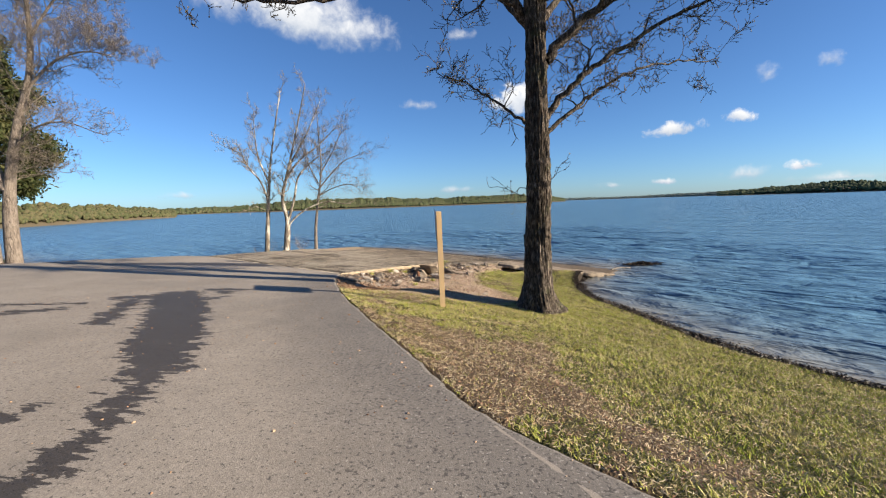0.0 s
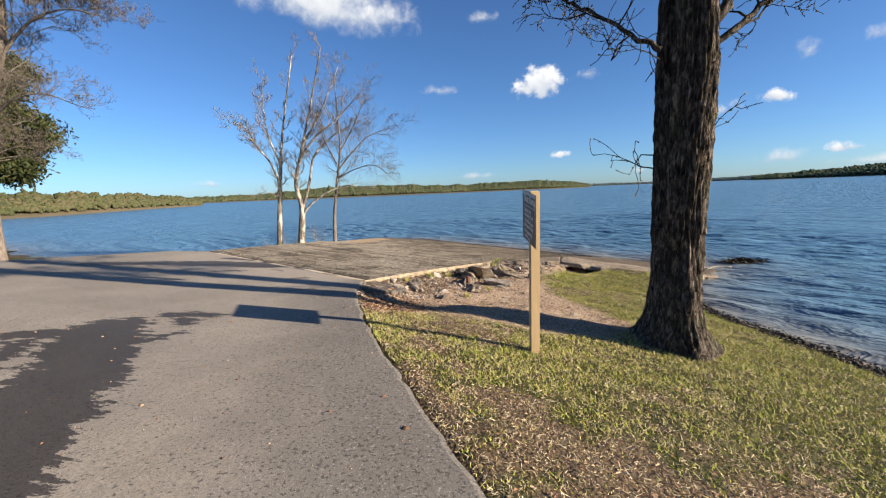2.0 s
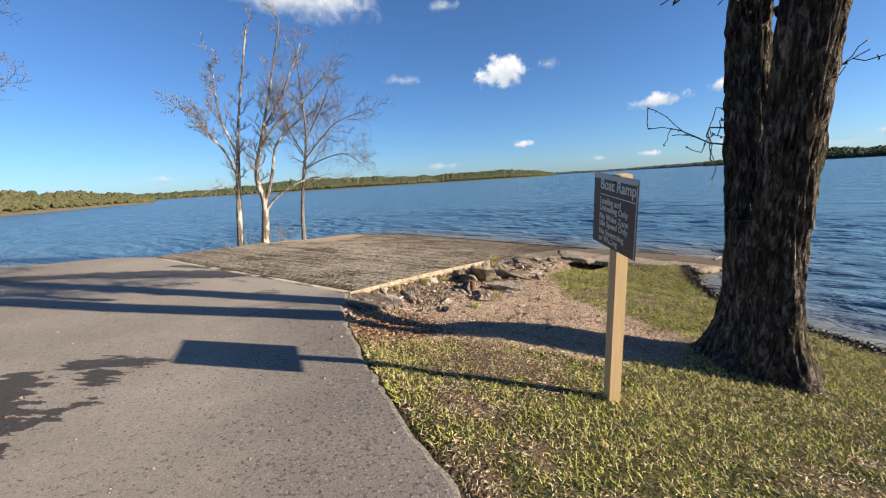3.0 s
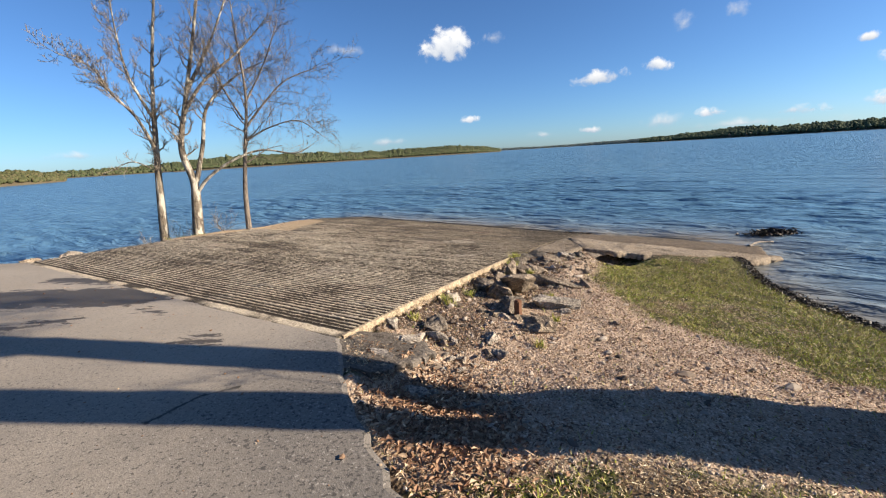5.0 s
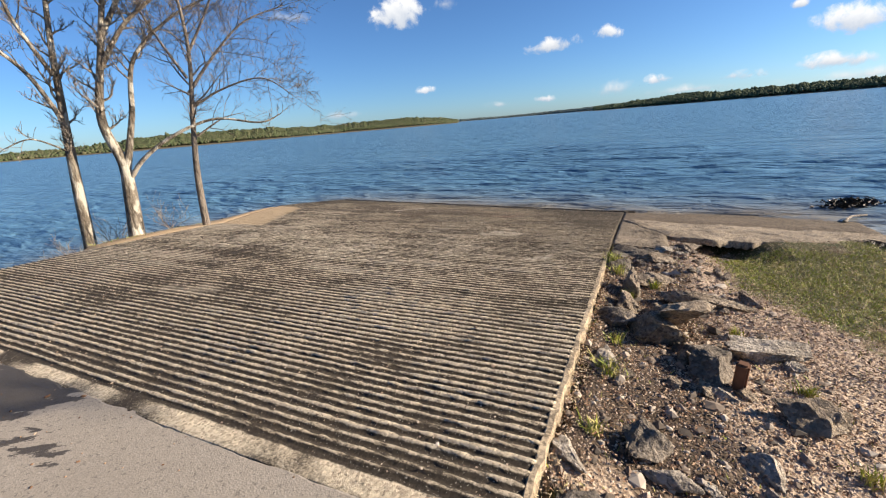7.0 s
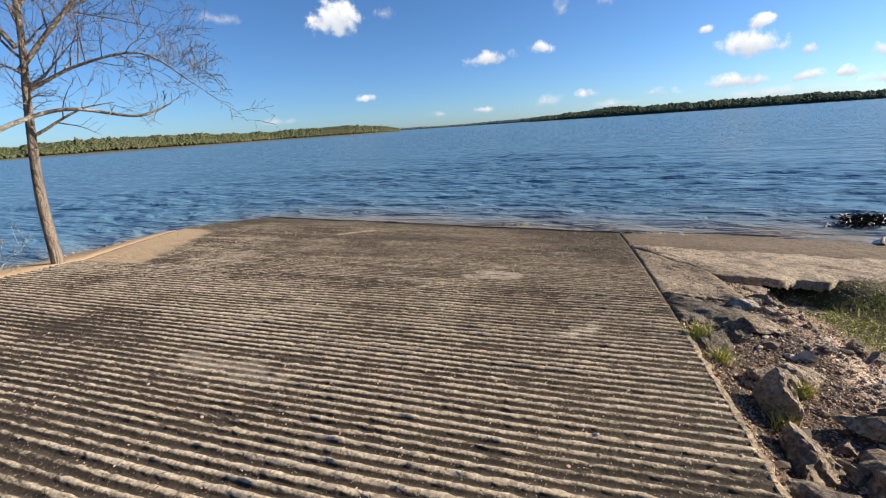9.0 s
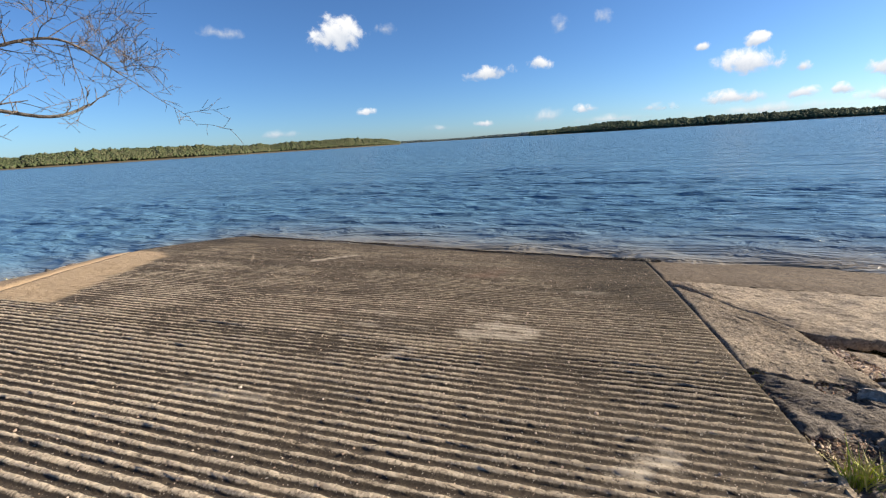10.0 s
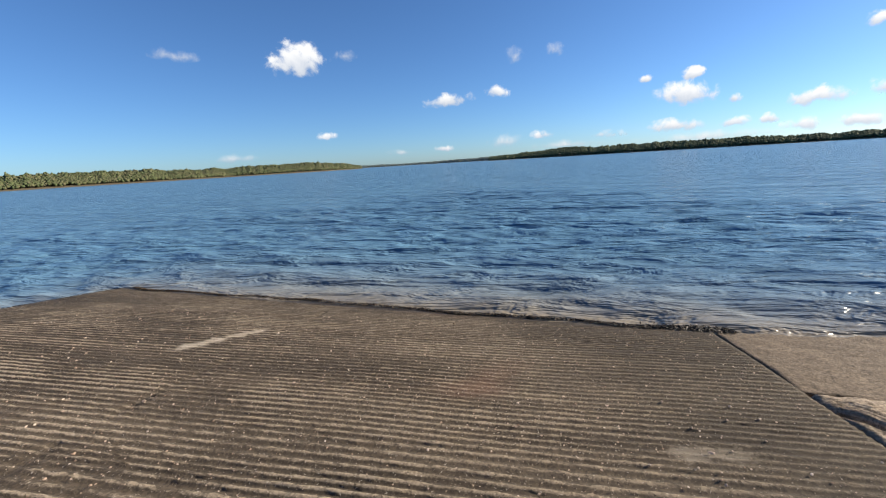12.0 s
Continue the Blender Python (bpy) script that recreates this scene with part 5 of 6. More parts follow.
def left_trees():
    a = (-17.7, 18.45, gz(-17.7, 18.45) - 0.05)
    tw = Twigs(51, 0.03, 0.25, 0.25, 0.10, 0.026, 0.005)
    x, y, z = a
    tree("hackberry_tree", a, "tall grey-barked bare tree on the far shore of the lot", [
        ([a, (x + 0.1, y, 1.5), (x + 0.35, y, 3.2), (x + 0.9, y, 5.2), (x + 1.7, y, 7.4), (x + 1.9, y, 10.0), (x + 1.6, y, 13)], 0.30, 0.04),
        ([(x + 0.15, y, 2.6), (x - 0.5, y, 4.2), (x - 0.9, y, 6.5), (x - 1.0, y, 10), (x - 1.2, y, 13.5)], 0.22, 0.04),
        ([(x + 0.6, y, 4.2), (x + 1.8, y - 0.3, 5.0), (x + 3.1, y - 0.4, 5.2), (x + 4.2, y - 0.4, 4.8)], 0.06, 0.015),
        ([(x + 1.3, y, 6.4), (x + 2.6, y, 7.6), (x + 3.9, y, 8.0), (x + 5.0, y, 7.8)], 0.07, 0.015),
        ([(x + 1.8, y, 8.5), (x + 3.0, y, 10), (x + 4.2, y + 0.2, 11.2)], 0.07, 0.015),
        ([(x - 0.9, y, 6.5), (x + 0.2, y - 0.6, 8.6), (x + 0.8, y - 0.8, 11.5)], 0.08, 0.02),
        ([(x - 0.9, y, 7.0), (x - 2.4, y, 8.4), (x - 3.6, y, 9.4)], 0.08, 0.02),
        ([(x + 0.3, y, 3.2), (x + 1.2, y + 0.4, 3.6), (x + 2.1, y + 0.5, 3.3)], 0.03, 0.01)],
        tw, [(2, 2.4, 3, 0.3), (2, 2.3, 3, 0.3), (1, 1.9, 2, 0.2), (1, 2.2, 3, 0.15), (1, 2.2, 3, 0.15), (1, 2.1, 3, 0.2), (2, 2.0, 3, 0.2), (2, 1.0, 2, 0.2)], (GREY, GREY_TWIG), sides=16)
    b = (-18.9, 18.3, gz(-18.9, 18.3) - 0.05)
    tw = Twigs(52, 0.0, 0.3, 0.22, 0.08, 0.035, 0.007)
    x, y, z = b
    tree("hackberry_tree", b, "second bare trunk with ruddy bark beside it", [
        ([b, (x + 0.1, y, 2.0), (x - 0.1, y, 5.0), (x - 0.5, y, 9.0), (x - 0.5, y, 13)], 0.25, 0.04),
        ([(x, y, 3.0), (x - 1.2, y, 5), (x - 2.5, y, 7)], 0.1, 0.03)], tw, [(3, 1.9, 2, 0.4), (3, 1.6, 1, 0.2)], (GREY, GREY_TWIG), sides=14)
    # dark cedar behind
    c = Vector((-24.5, 24.4, gz(-24.5, 24.4)))
    top = empty("cedar_tree", c, "dense dark green cedar behind the bare trees", "tree")
    V, F = [], []
    tube(V, F, [Vector((0, 0, 0)), Vector((0, 0, 4)), Vector((0.1, 0, 8.5))], [0.25, 0.16, 0.03], 10)
    thing("trunk", V, F, GREY, "", smooth=True, parent=top)
    r = np.random.default_rng(12)
    n = 1000
    h = r.uniform(3.9, 12.6, n)
    rad = 3.7 * np.sqrt(np.clip((12.9 - h) / 8.2, 0, 1)) * np.clip((h - 3.1) / 1.6, 0.1, 1) * (0.85 + 0.25 * np.sin(h * 2.2))
    ang = r.uniform(0, 6.28, n)
    q = rad * np.sqrt(r.uniform(0.35, 1.0, n))
    cen = np.stack([np.cos(ang) * q, np.sin(ang) * q, h], 1)
    m = 46
    p = (cen[:, None, :] + r.normal(0, 0.27, (n, m, 3)) * np.array((1, 1, 0.7))).reshape(-1, 3)
    d1, d2 = r.normal(0, 1, p.shape), r.normal(0, 1, p.shape)
    d1 /= np.linalg.norm(d1, axis=1)[:, None]
    d2 /= np.linalg.norm(d2, axis=1)[:, None]
    vv = np.stack([p, p + d1 * 0.15 + d2 * 0.065, p + d1 * 0.30, p + d1 * 0.15 - d2 * 0.065], 1).reshape(-1, 3)
    thing("crown", vv, np.arange(len(vv)).reshape(-1, 4), CEDAR, "dense sprays of dark green foliage", kind="stuff", parent=top)


left_trees()


# ---- sign ----
def box_part(name, size, at, mat, parent, label="", bevel=0.004):
    bm = bmesh.new()
    bmesh.ops.create_cube(bm, size=1.0)
    bmesh.ops.scale(bm, vec=size, verts=bm.verts)
    bmesh.ops.bevel(bm, geom=list(bm.edges), offset=bevel, segments=2, affect="EDGES")
    bmesh.ops.translate(bm, vec=at, verts=bm.verts)
    me = bpy.data.meshes.new(name)
    bm.to_mesh(me)
    bm.free()
    me.materials.append(mat)
    ob = new(name, me)
    ob.parent = parent
    return tagged(ob, label)


def letters(name, text, size, at, parent, mat):
    cu = bpy.data.curves.new(name, "FONT")
    cu.body, cu.size, cu.extrude, cu.offset = text, size, 0.0008, size * 0.012
    tmp = bpy.data.objects.new("tmp", cu)
    scene.collection.objects.link(tmp)
    me = bpy.data.meshes.new_from_object(tmp.evaluated_get(bpy.context.evaluated_depsgraph_get()))
    bpy.data.objects.remove(tmp)
    me.materials.append(mat)
    ob = new(name, me)
    ob.parent = parent
    # the face looks along -x; letters run towards -y
    ob.matrix_local = Matrix(((0, 0, -1, at[0]), (-1, 0, 0, at[1]), (0, 1, 0, at[2]), (0, 0, 0, 1)))
    return ob


def build_sign():
    x, y = 0.075, 7.83
    z = gz(x, y)
    top = empty("boat_ramp_sign", (x, y, z), "brown metal rules sign on a leaning square wooden post", "sign")
    top.rotation_euler = (radians(6.4), radians(-1.0), radians(2.0))
    box_part("post", (0.09, 0.09, 1.93), (0, 0, 0.735), WOOD, top, "square treated pine post")
    W, H, zc = 0.58, 0.50, 1.445
    panel = box_part("panel", (0.006, W, H), (-0.052, 0, zc), SIGN_FACE, top, "dark brown painted metal panel", 0.002)
    box_part("top_band", (0.003, W - 0.004, 0.035), (-0.0568, 0, zc + H / 2 - 0.019), SIGN_BACK, panel, "worn bare metal band", 0.001)
    box_part("side_band", (0.003, 0.012, H - 0.044), (-0.0568, -W / 2 + 0.008, zc - 0.02), SIGN_BACK, panel, "worn bare metal edge", 0.001)
    fx, ly = -0.0568, W / 2 - 0.10
    letters("lettering", "Boat Ramp", 0.104, (fx, ly, zc + 0.145), panel, SIGN_TEXT)
    box_part("rule", (0.002, 0.45, 0.006), (fx, ly - 0.23, zc + 0.108), SIGN_TEXT, panel, "thin pale rule", 0.0005)
    for k, line in enumerate(("Loading and", "Unloading Only", "No Wake Zone", "Idle Speed Only", "No Swimming", "or Wading")):
        letters("lettering", line, 0.060, (fx, ly, zc + 0.045 - 0.049 * k - 0.011 * (k // 2)), panel, SIGN_TEXT)
    for dz in (H / 2 - 0.045, -H / 2 + 0.05):
        bm = bmesh.new()
        bmesh.ops.create_cone(bm, cap_ends=True, segments=10, radius1=0.010, radius2=0.008, depth=0.012, matrix=Matrix.Rotation(radians(-90), 4, "Y"))
        bmesh.ops.translate(bm, vec=(-0.060, 0, zc + dz), verts=bm.verts)
        me = bpy.data.meshes.new("bolt")
        bm.to_mesh(me)
        bm.free()
        me.materials.append(STEEL)
        new("bolt", me).parent = top


build_sign()


# ---- rocks ----
def rock(at, size, spin, mat, label, seed, tilt=(0, 0), sharp=0.5, name="rock", group="rocks by the ramp", sink=0.25):
    """An angular stone: a ball cut by random planes, then roughened."""
    r = np.random.default_rng(seed)
    bm = bmesh.new()
    bmesh.ops.create_icosphere(bm, subdivisions=4, radius=1.0)
    v = np.array([q.co[:] for q in bm.verts])
    for _ in range(11):
        n = r.normal(0, 1, 3)
        n /= np.linalg.norm(n)
        d = r.uniform(0.36, 0.72)
        over = np.maximum(v @ n - d, 0)
        v -= over[:, None] * n[None] * (1.0 if sharp > 0.3 else 0.7)
    nn = v / (np.linalg.norm(v, axis=1)[:, None] + 1e-9)
    rough = 0.06 * wobble(v[:, 0] * 5 + v[:, 2] * 3, v[:, 1] * 5 - v[:, 2] * 4, 1.6, seed) + 0.034 * wobble(v[:, 0] * 14, v[:, 1] * 14 + v[:, 2] * 11, 1.6, seed + 1)
    v += nn * (rough + r.normal(0, 0.013, len(v)))[:, None]
    v *= np.array(size)[None] / 2 / np.abs(v).max(0)[None]
    M = np.array(Euler((radians(tilt[0]), radians(tilt[1]), radians(spin))).to_matrix())
    v = v @ M.T
    for q, co in zip(bm.verts, v):
        q.co = co
    me = bpy.data.meshes.new(name)
    bm.to_mesh(me)
    bm.free()
    me.materials.append(mat)
    ob = new(name, me)
    zb = gz(at[0], at[1]) if len(at) == 2 else at[2]
    ob.location = (at[0], at[1], zb - v[:, 2].min() - sink * (v[:, 2].max() - v[:, 2].min()))
    return tagged(ob, label, "rock", group)


GREYL, DARKL, PALEL = "angular grey limestone chunk in the gravel", "dark rock with pale weathered face", "pale broken concrete chunk on the gravel"
for k, (at, size, spin, mat, label, tilt) in enumerate((
        ((-0.36, 11.40), (0.52, 0.28, 0.27), -28, ROCK, "rounded grey boulder with a pale vein in the gravel", (8, 12)),
        ((0.10, 12.10), (0.66, 0.27, 0.24), -28, ROCK_PALE, "long squared pale stone block lying in the gravel", (4, 6)),
        ((-0.50, 12.02), (0.46, 0.34, 0.28), 15, ROCK_DARK, DARKL, (14, -8)),
        ((-0.45, 12.56), (0.54, 0.44, 0.42), 70, ROCK, GREYL, (10, 24)),
        ((-0.10, 12.78), (1.05, 0.74, 0.30), 38, ROCK, "large tilted grey rock slab in the rubble", (-18, 16)),
        ((0.50, 12.95), (0.95, 0.22, 0.20), -36, ROCK, "long narrow stone slab in the rubble", (5, 4)),
        ((-0.30, 13.10), (0.44, 0.30, 0.26), 20, ROCK, GREYL, (20, 0)),
        ((0.00, 13.45), (0.34, 0.18, 0.40), 60, ROCK, GREYL, (6, 10)),
        ((0.38, 13.55), (0.52, 0.36, 0.20), -15, ROCK, GREYL, (0, 14)),
        ((0.30, 13.98), (0.66, 0.40, 0.18), 42, ROCK_DARK, "dark broken slab beside the ramp edge", (6, -8)),
        ((-0.66, 12.85), (0.52, 0.36, 0.22), 52, ROCK_DARK, DARKL, (0, 16)),
        ((-1.22, 12.20), (0.52, 0.24, 0.16), 58, ROCK_PALE, "flat pale rock leaning by the ramp edge", (18, 4)),
        ((-1.52, 11.50), (0.32, 0.24, 0.20), 10, ROCK_DARK, "dark purplish rock in the gravel", (0, 8)),
        ((-1.95, 11.50), (0.24, 0.15, 0.10), 75, ROCK_PALE, PALEL, (10, 0)),
        ((-1.50, 11.30), (0.30, 0.16, 0.10), -40, ROCK_PALE, PALEL, (0, 5)),
        ((-1.81, 10.28), (0.30, 0.22, 0.14), 12, ROCK_PALE, PALEL, (4, 8)),
        ((-1.50, 10.10), (0.30, 0.16, 0.08), -12, ROCK_PALE, PALEL, (0, 4)),
        ((-2.10, 10.76), (0.27, 0.13, 0.07), -38, ROCK_PALE, "flat pale stone bedded in the crumbled asphalt", (0, 4)),
        ((-1.84, 11.12), (0.34, 0.20, 0.09), 15, ROCK_PALE, "flat pale concrete flake at the ramp corner", (4, 0)),
        ((-0.62, 13.60), (0.22, 0.16, 0.14), 30, ROCK, GREYL, (0, 0)),
        ((0.95, 14.10), (0.50, 0.34, 0.16), -20, ROCK, GREYL, (4, 10)),
        ((1.35, 14.45), (0.36, 0.26, 0.16), 25, ROCK_PALE, PALEL, (0, 6)),
        ((2.15, 14.85), (0.62, 0.34, 0.10), -35, ROCK, "flat broken slab piece under the undermined apron", (2, 4)),
        ((2.70, 14.60), (0.46, 0.26, 0.12), -30, ROCK_PALE, PALEL, (6, 0)),
        ((1.65, 14.80), (0.26, 0.20, 0.12), 10, ROCK, GREYL, (0, 0)),
        ((-10.7, 20.8, -1.02), (0.95, 0.6, 0.5), 20, ROCK_PALE, "pale shoreline boulder at the head of the ramp", (0, 8)),
        ((-11.4, 20.5, -0.98), (0.5, 0.36, 0.3), 50, ROCK, "small grey rock on the shoreline", (0, 0)),
        ((-8.3, 20.1), (0.5, 0.4, 0.3), 10, ROCK_PALE, "pale rock at the foot of the sycamore", (0, 8)),
        ((-7.6, 20.1), (0.34, 0.3, 0.24), 60, ROCK, "small rock at the foot of the sycamore", (0, 0)))):
    rock(at, size, spin, mat, label, 200 + k, tilt, sink=0.33)
r = np.random.default_rng(78)
for k in range(34):  # rubble between the ramp edge and the gravel
    u, v = r.uniform(0.5, 5.6), -r.uniform(0.2, 1.45)
    x, y = from_uv(u, v)
    s = r.uniform(0.08, 0.24)
    rock((x, y), (s * r.uniform(0.9, 1.5), s * r.uniform(0.6, 1.0), s * r.uniform(0.4, 0.8)), r.uniform(0, 180), (ROCK, ROCK_DARK, ROCK, ROCK_PALE)[k % 4],
         (GREYL, "dark angular rubble stone beside the ramp", "broken grey rubble stone beside the ramp", PALEL)[k % 4], 400 + k, (r.uniform(-20, 20), r.uniform(-20, 20)), sink=r.uniform(0.3, 0.55))
r = np.random.default_rng(79)
for k in range(16):  # pale broken chips below the ramp corner
    s = r.uniform(0.05, 0.12)
    rock((-1.38 + r.normal(0, 0.15), 10.86 + r.normal(0, 0.17)), (s * 1.3, s * 0.9, s * 0.5), r.uniform(0, 180), ROCK_PALE, "small pale broken concrete chip", 460 + k, (r.uniform(-25, 25), r.uniform(-25, 25)), sink=0.3, group="chips by the ramp corner")
r = np.random.default_rng(77)
for k in range(26):  # rocks along the sandy left shore
    t = r.random()
    x, y = -3.4 - 2.7 * t + r.normal(0, 0.1), 25.02 - 0.85 * t + r.normal(0, 0.10)
    s = r.uniform(0.14, 0.42)
    rock((x, y, WATER_Z + 0.02), (s, s * 0.7, s * 0.5), r.uniform(0, 180), ROCK if k % 4 else ROCK_PALE, "wet grey stone at the lake edge by the ramp foot", 300 + k, group="shoreline stones", name="shore_stone")

# rusted stake stump
stump = box_part("rusty_stake", (0.07, 0.075, 0.26), (0, 0, 0), RUST, None, "", 0.012)
stump.location = (-0.49, 11.80, gz(-0.49, 11.80) + 0.08)
stump.rotation_euler = (radians(3), radians(-4), radians(30))
tagged(stump, "short rusty square steel stake among the rocks", "stake")

# pale driftwood stick at the spit
V, F = [], []
tube(V, F, smooth_line([(0, 0, 0), (0.35, 0.12, 0.03), (0.75, 0.10, 0.01)], 5), [0.03 - 0.0012 * i for i in range(11)], 7)
ob = thing("driftwood", V, F, ROCK_PALE, "bleached driftwood stick at the water's edge", "driftwood", smooth=True)
ob.location = (6.35, 15.35, WATER_Z + 0.03)


# ---- small loose stuff ----
def on_land(n, x0, x1, y0, y1, seed):
    r = np.random.default_rng(seed)
    x, y = r.uniform(x0, x1, n), r.uniform(y0, y1, n)
    z, g, mud, sand, ds, dp, land, _ = ground(x, y)
    return r, x, y, z, g, ds, dp, land


def build_grass():
    V = []
    for n, x0, x1, y0, y1, seed, hs in ((430000, -2.4, 6.2, 2.2, 15.2, 81, 1.0), (60000, 0.0, 9.0, -4.0, 2.4, 82, 1.2), (9000, -14, -6, 14.0, 24, 83, 1.4)):
        r, x, y, z, g, ds, dp, land = on_land(n, x0, x1, y0, y1, seed)
        u, v = to_uv(x, y)
        bare = 1 - thin_turf(x, y)
        g = np.where(ground(x, y)[7] > 0.15, 2.0, g)
        slab = (u > 6.0) & (u < 11) & (v > -3.0) & (v < 0)
        keep = land & (dp > 0.03) & (ds > 0.12) & (g + r.normal(0, 0.13, n) < 0.42) & ~slab & (r.random(n) < (0.22 + 0.78 * bare) * np.clip(0.15 + 1.5 * vnoise(x, y, 15.0, 76), 0, 1))
        keep |= land & (dp > 0.03) & (ds > 0.12) & (g >= 0.42) & (g < 1.5) & ~slab & (r.random(n) < 0.025)
        x, y, z, bare = x[keep], y[keep], z[keep], bare[keep]
        m = len(x)
        a, b = r.uniform(0, 6.28, m), r.uniform(0, 6.28, m)
        h = hs * r.uniform(0.012, 0.038, m) * (0.55 + 0.7 * bare)
        w = hs * r.uniform(0.0025, 0.0055, m)
        ln = h * r.uniform(0.2, 1.5, m)
        p = np.stack([x, y, z - 0.004], 1)
        s = np.stack([np.cos(a) * w, np.sin(a) * w, 0 * w], 1)
        tip = np.stack([np.cos(b) * ln, np.sin(b) * ln, h], 1)
        V.append(np.stack([p - s, p + s, p + tip], 1).reshape(-1, 3))
    V = np.concatenate(V)
    thing("grass", V, np.arange(len(V)).reshape(-1, 3), BLADE, "short patchy green and straw-coloured lawn grass", "grass", kind="stuff")


def flakes(name, mat, label, cat, x, y, z, size, seed, lift=0.01):
    r = np.random.default_rng(seed)
    n = len(x)
    p = np.stack([x, y, z + lift], 1)
    a = r.uniform(0, 6.28, n)
    L, w = size * r.uniform(0.6, 1.3, n), size * r.uniform(0.25, 0.6, n)
    d = np.stack([np.cos(a), np.sin(a), r.normal(0, 0.35, n)], 1) * L[:, None]
    e = np.stack([-np.sin(a), np.cos(a), r.normal(0, 0.45, n)], 1) * w[:, None]
    c = np.stack([0 * a, 0 * a, size * r.uniform(0.05, 0.45, n)], 1)
    v = np.stack([p - d, p - e * 0.8 + c, p + d, p + e * 0.8 + c, p], 1).reshape(-1, 3)
    k = np.arange(n)[:, None] * 5
    f = np.concatenate([k + np.array((0, 1, 4)), k + np.array((1, 2, 4)), k + np.array((2, 3, 4)), k + np.array((3, 0, 4))])
    thing(name, v, f, mat, label, cat, kind="stuff")


def build_straw():
    """Dead grass lying flat on the worn parts of the lawn."""
    r, x, y, z, g, ds, dp, land = on_land(260000, -2.5, 6.0, 1.4, 14.5, 181)
    keep = land & (dp > 0.02) & (ds > 0.15) & (g < 0.7) & (r.random(len(x)) < (0.42 + 0.58 * thin_turf(x, y)) * np.clip(0.25 + 1.5 * vnoise(x, y, 11.0, 77), 0, 1))
    x, y, z = x[keep], y[keep], z[keep]
    n = len(x)
    a, L, w = r.uniform(0, 6.28, n), r.uniform(0.007, 0.026, n), r.uniform(0.0012, 0.0028, n)
    p = np.stack([x, y, z + r.uniform(0.004, 0.022, n)], 1)
    d = np.stack([np.cos(a) * L, np.sin(a) * L, r.normal(0, 0.25, n) * L], 1)
    e = np.stack([-np.sin(a) * w, np.cos(a) * w, r.normal(0, 0.5, n) * w], 1)
    V = np.stack([p - d - e, p - d + e, p + d], 1).reshape(-1, 3)
    thing("dry_grass", V, np.arange(len(V)).reshape(-1, 3), STRAW, "dead straw-coloured grass lying on the worn lawn", "grass", kind="stuff")


def build_litter():
    r, x, y, z, g, ds, dp, land = on_land(130000, -2.5, 6.0, 2.0, 15.5, 84)
    patch = 0.5 + 0.5 * wobble(x, y, 1.1, 14)
    u, v = to_uv(x, y)
    near = np.exp(-((x + 1.6) ** 2 + (y - 10.0) ** 2) / 0.8) + 0.6 * np.exp(-((v + 0.35) / 0.3) ** 2) * (u > 0) * (u < 5)
    edge = np.exp(-dp / 0.5) * 0.25
    keep = land & (dp > 0.04) & (ds > 0.1) & (r.random(len(x)) < np.clip(0.17 + 0.26 * thin_turf(x, y) + 0.34 * (g > 0.5) + 0.30 * (g > 0.5) * (vnoise(x, y, 1.4, 75) > 0.52) + near + edge * 0.7, 0, 0.9))
    flakes("fallen_leaves", LEAF, "curled brown fallen leaves scattered on grass and gravel", "leaves", x[keep], y[keep], z[keep], 0.0135, 85, 0.016)


def build_leaf_drift():
    """Leaves blown into the hollow beside the broken road edge."""
    r = np.random.default_rng(185)
    n = 3200
    x, y = -1.75 + r.normal(0, 0.26, n), 9.85 + r.normal(0, 0.42, n)
    z, _, _, _, _, dp, _, _ = ground(x, y)
    keep = dp > 0.02
    flakes("leaf_drift", LEAF, "drift of curled brown leaves against the broken road edge", "leaves", x[keep], y[keep], z[keep] + 0.03 * r.random(keep.sum()), 0.028, 186, 0.014)


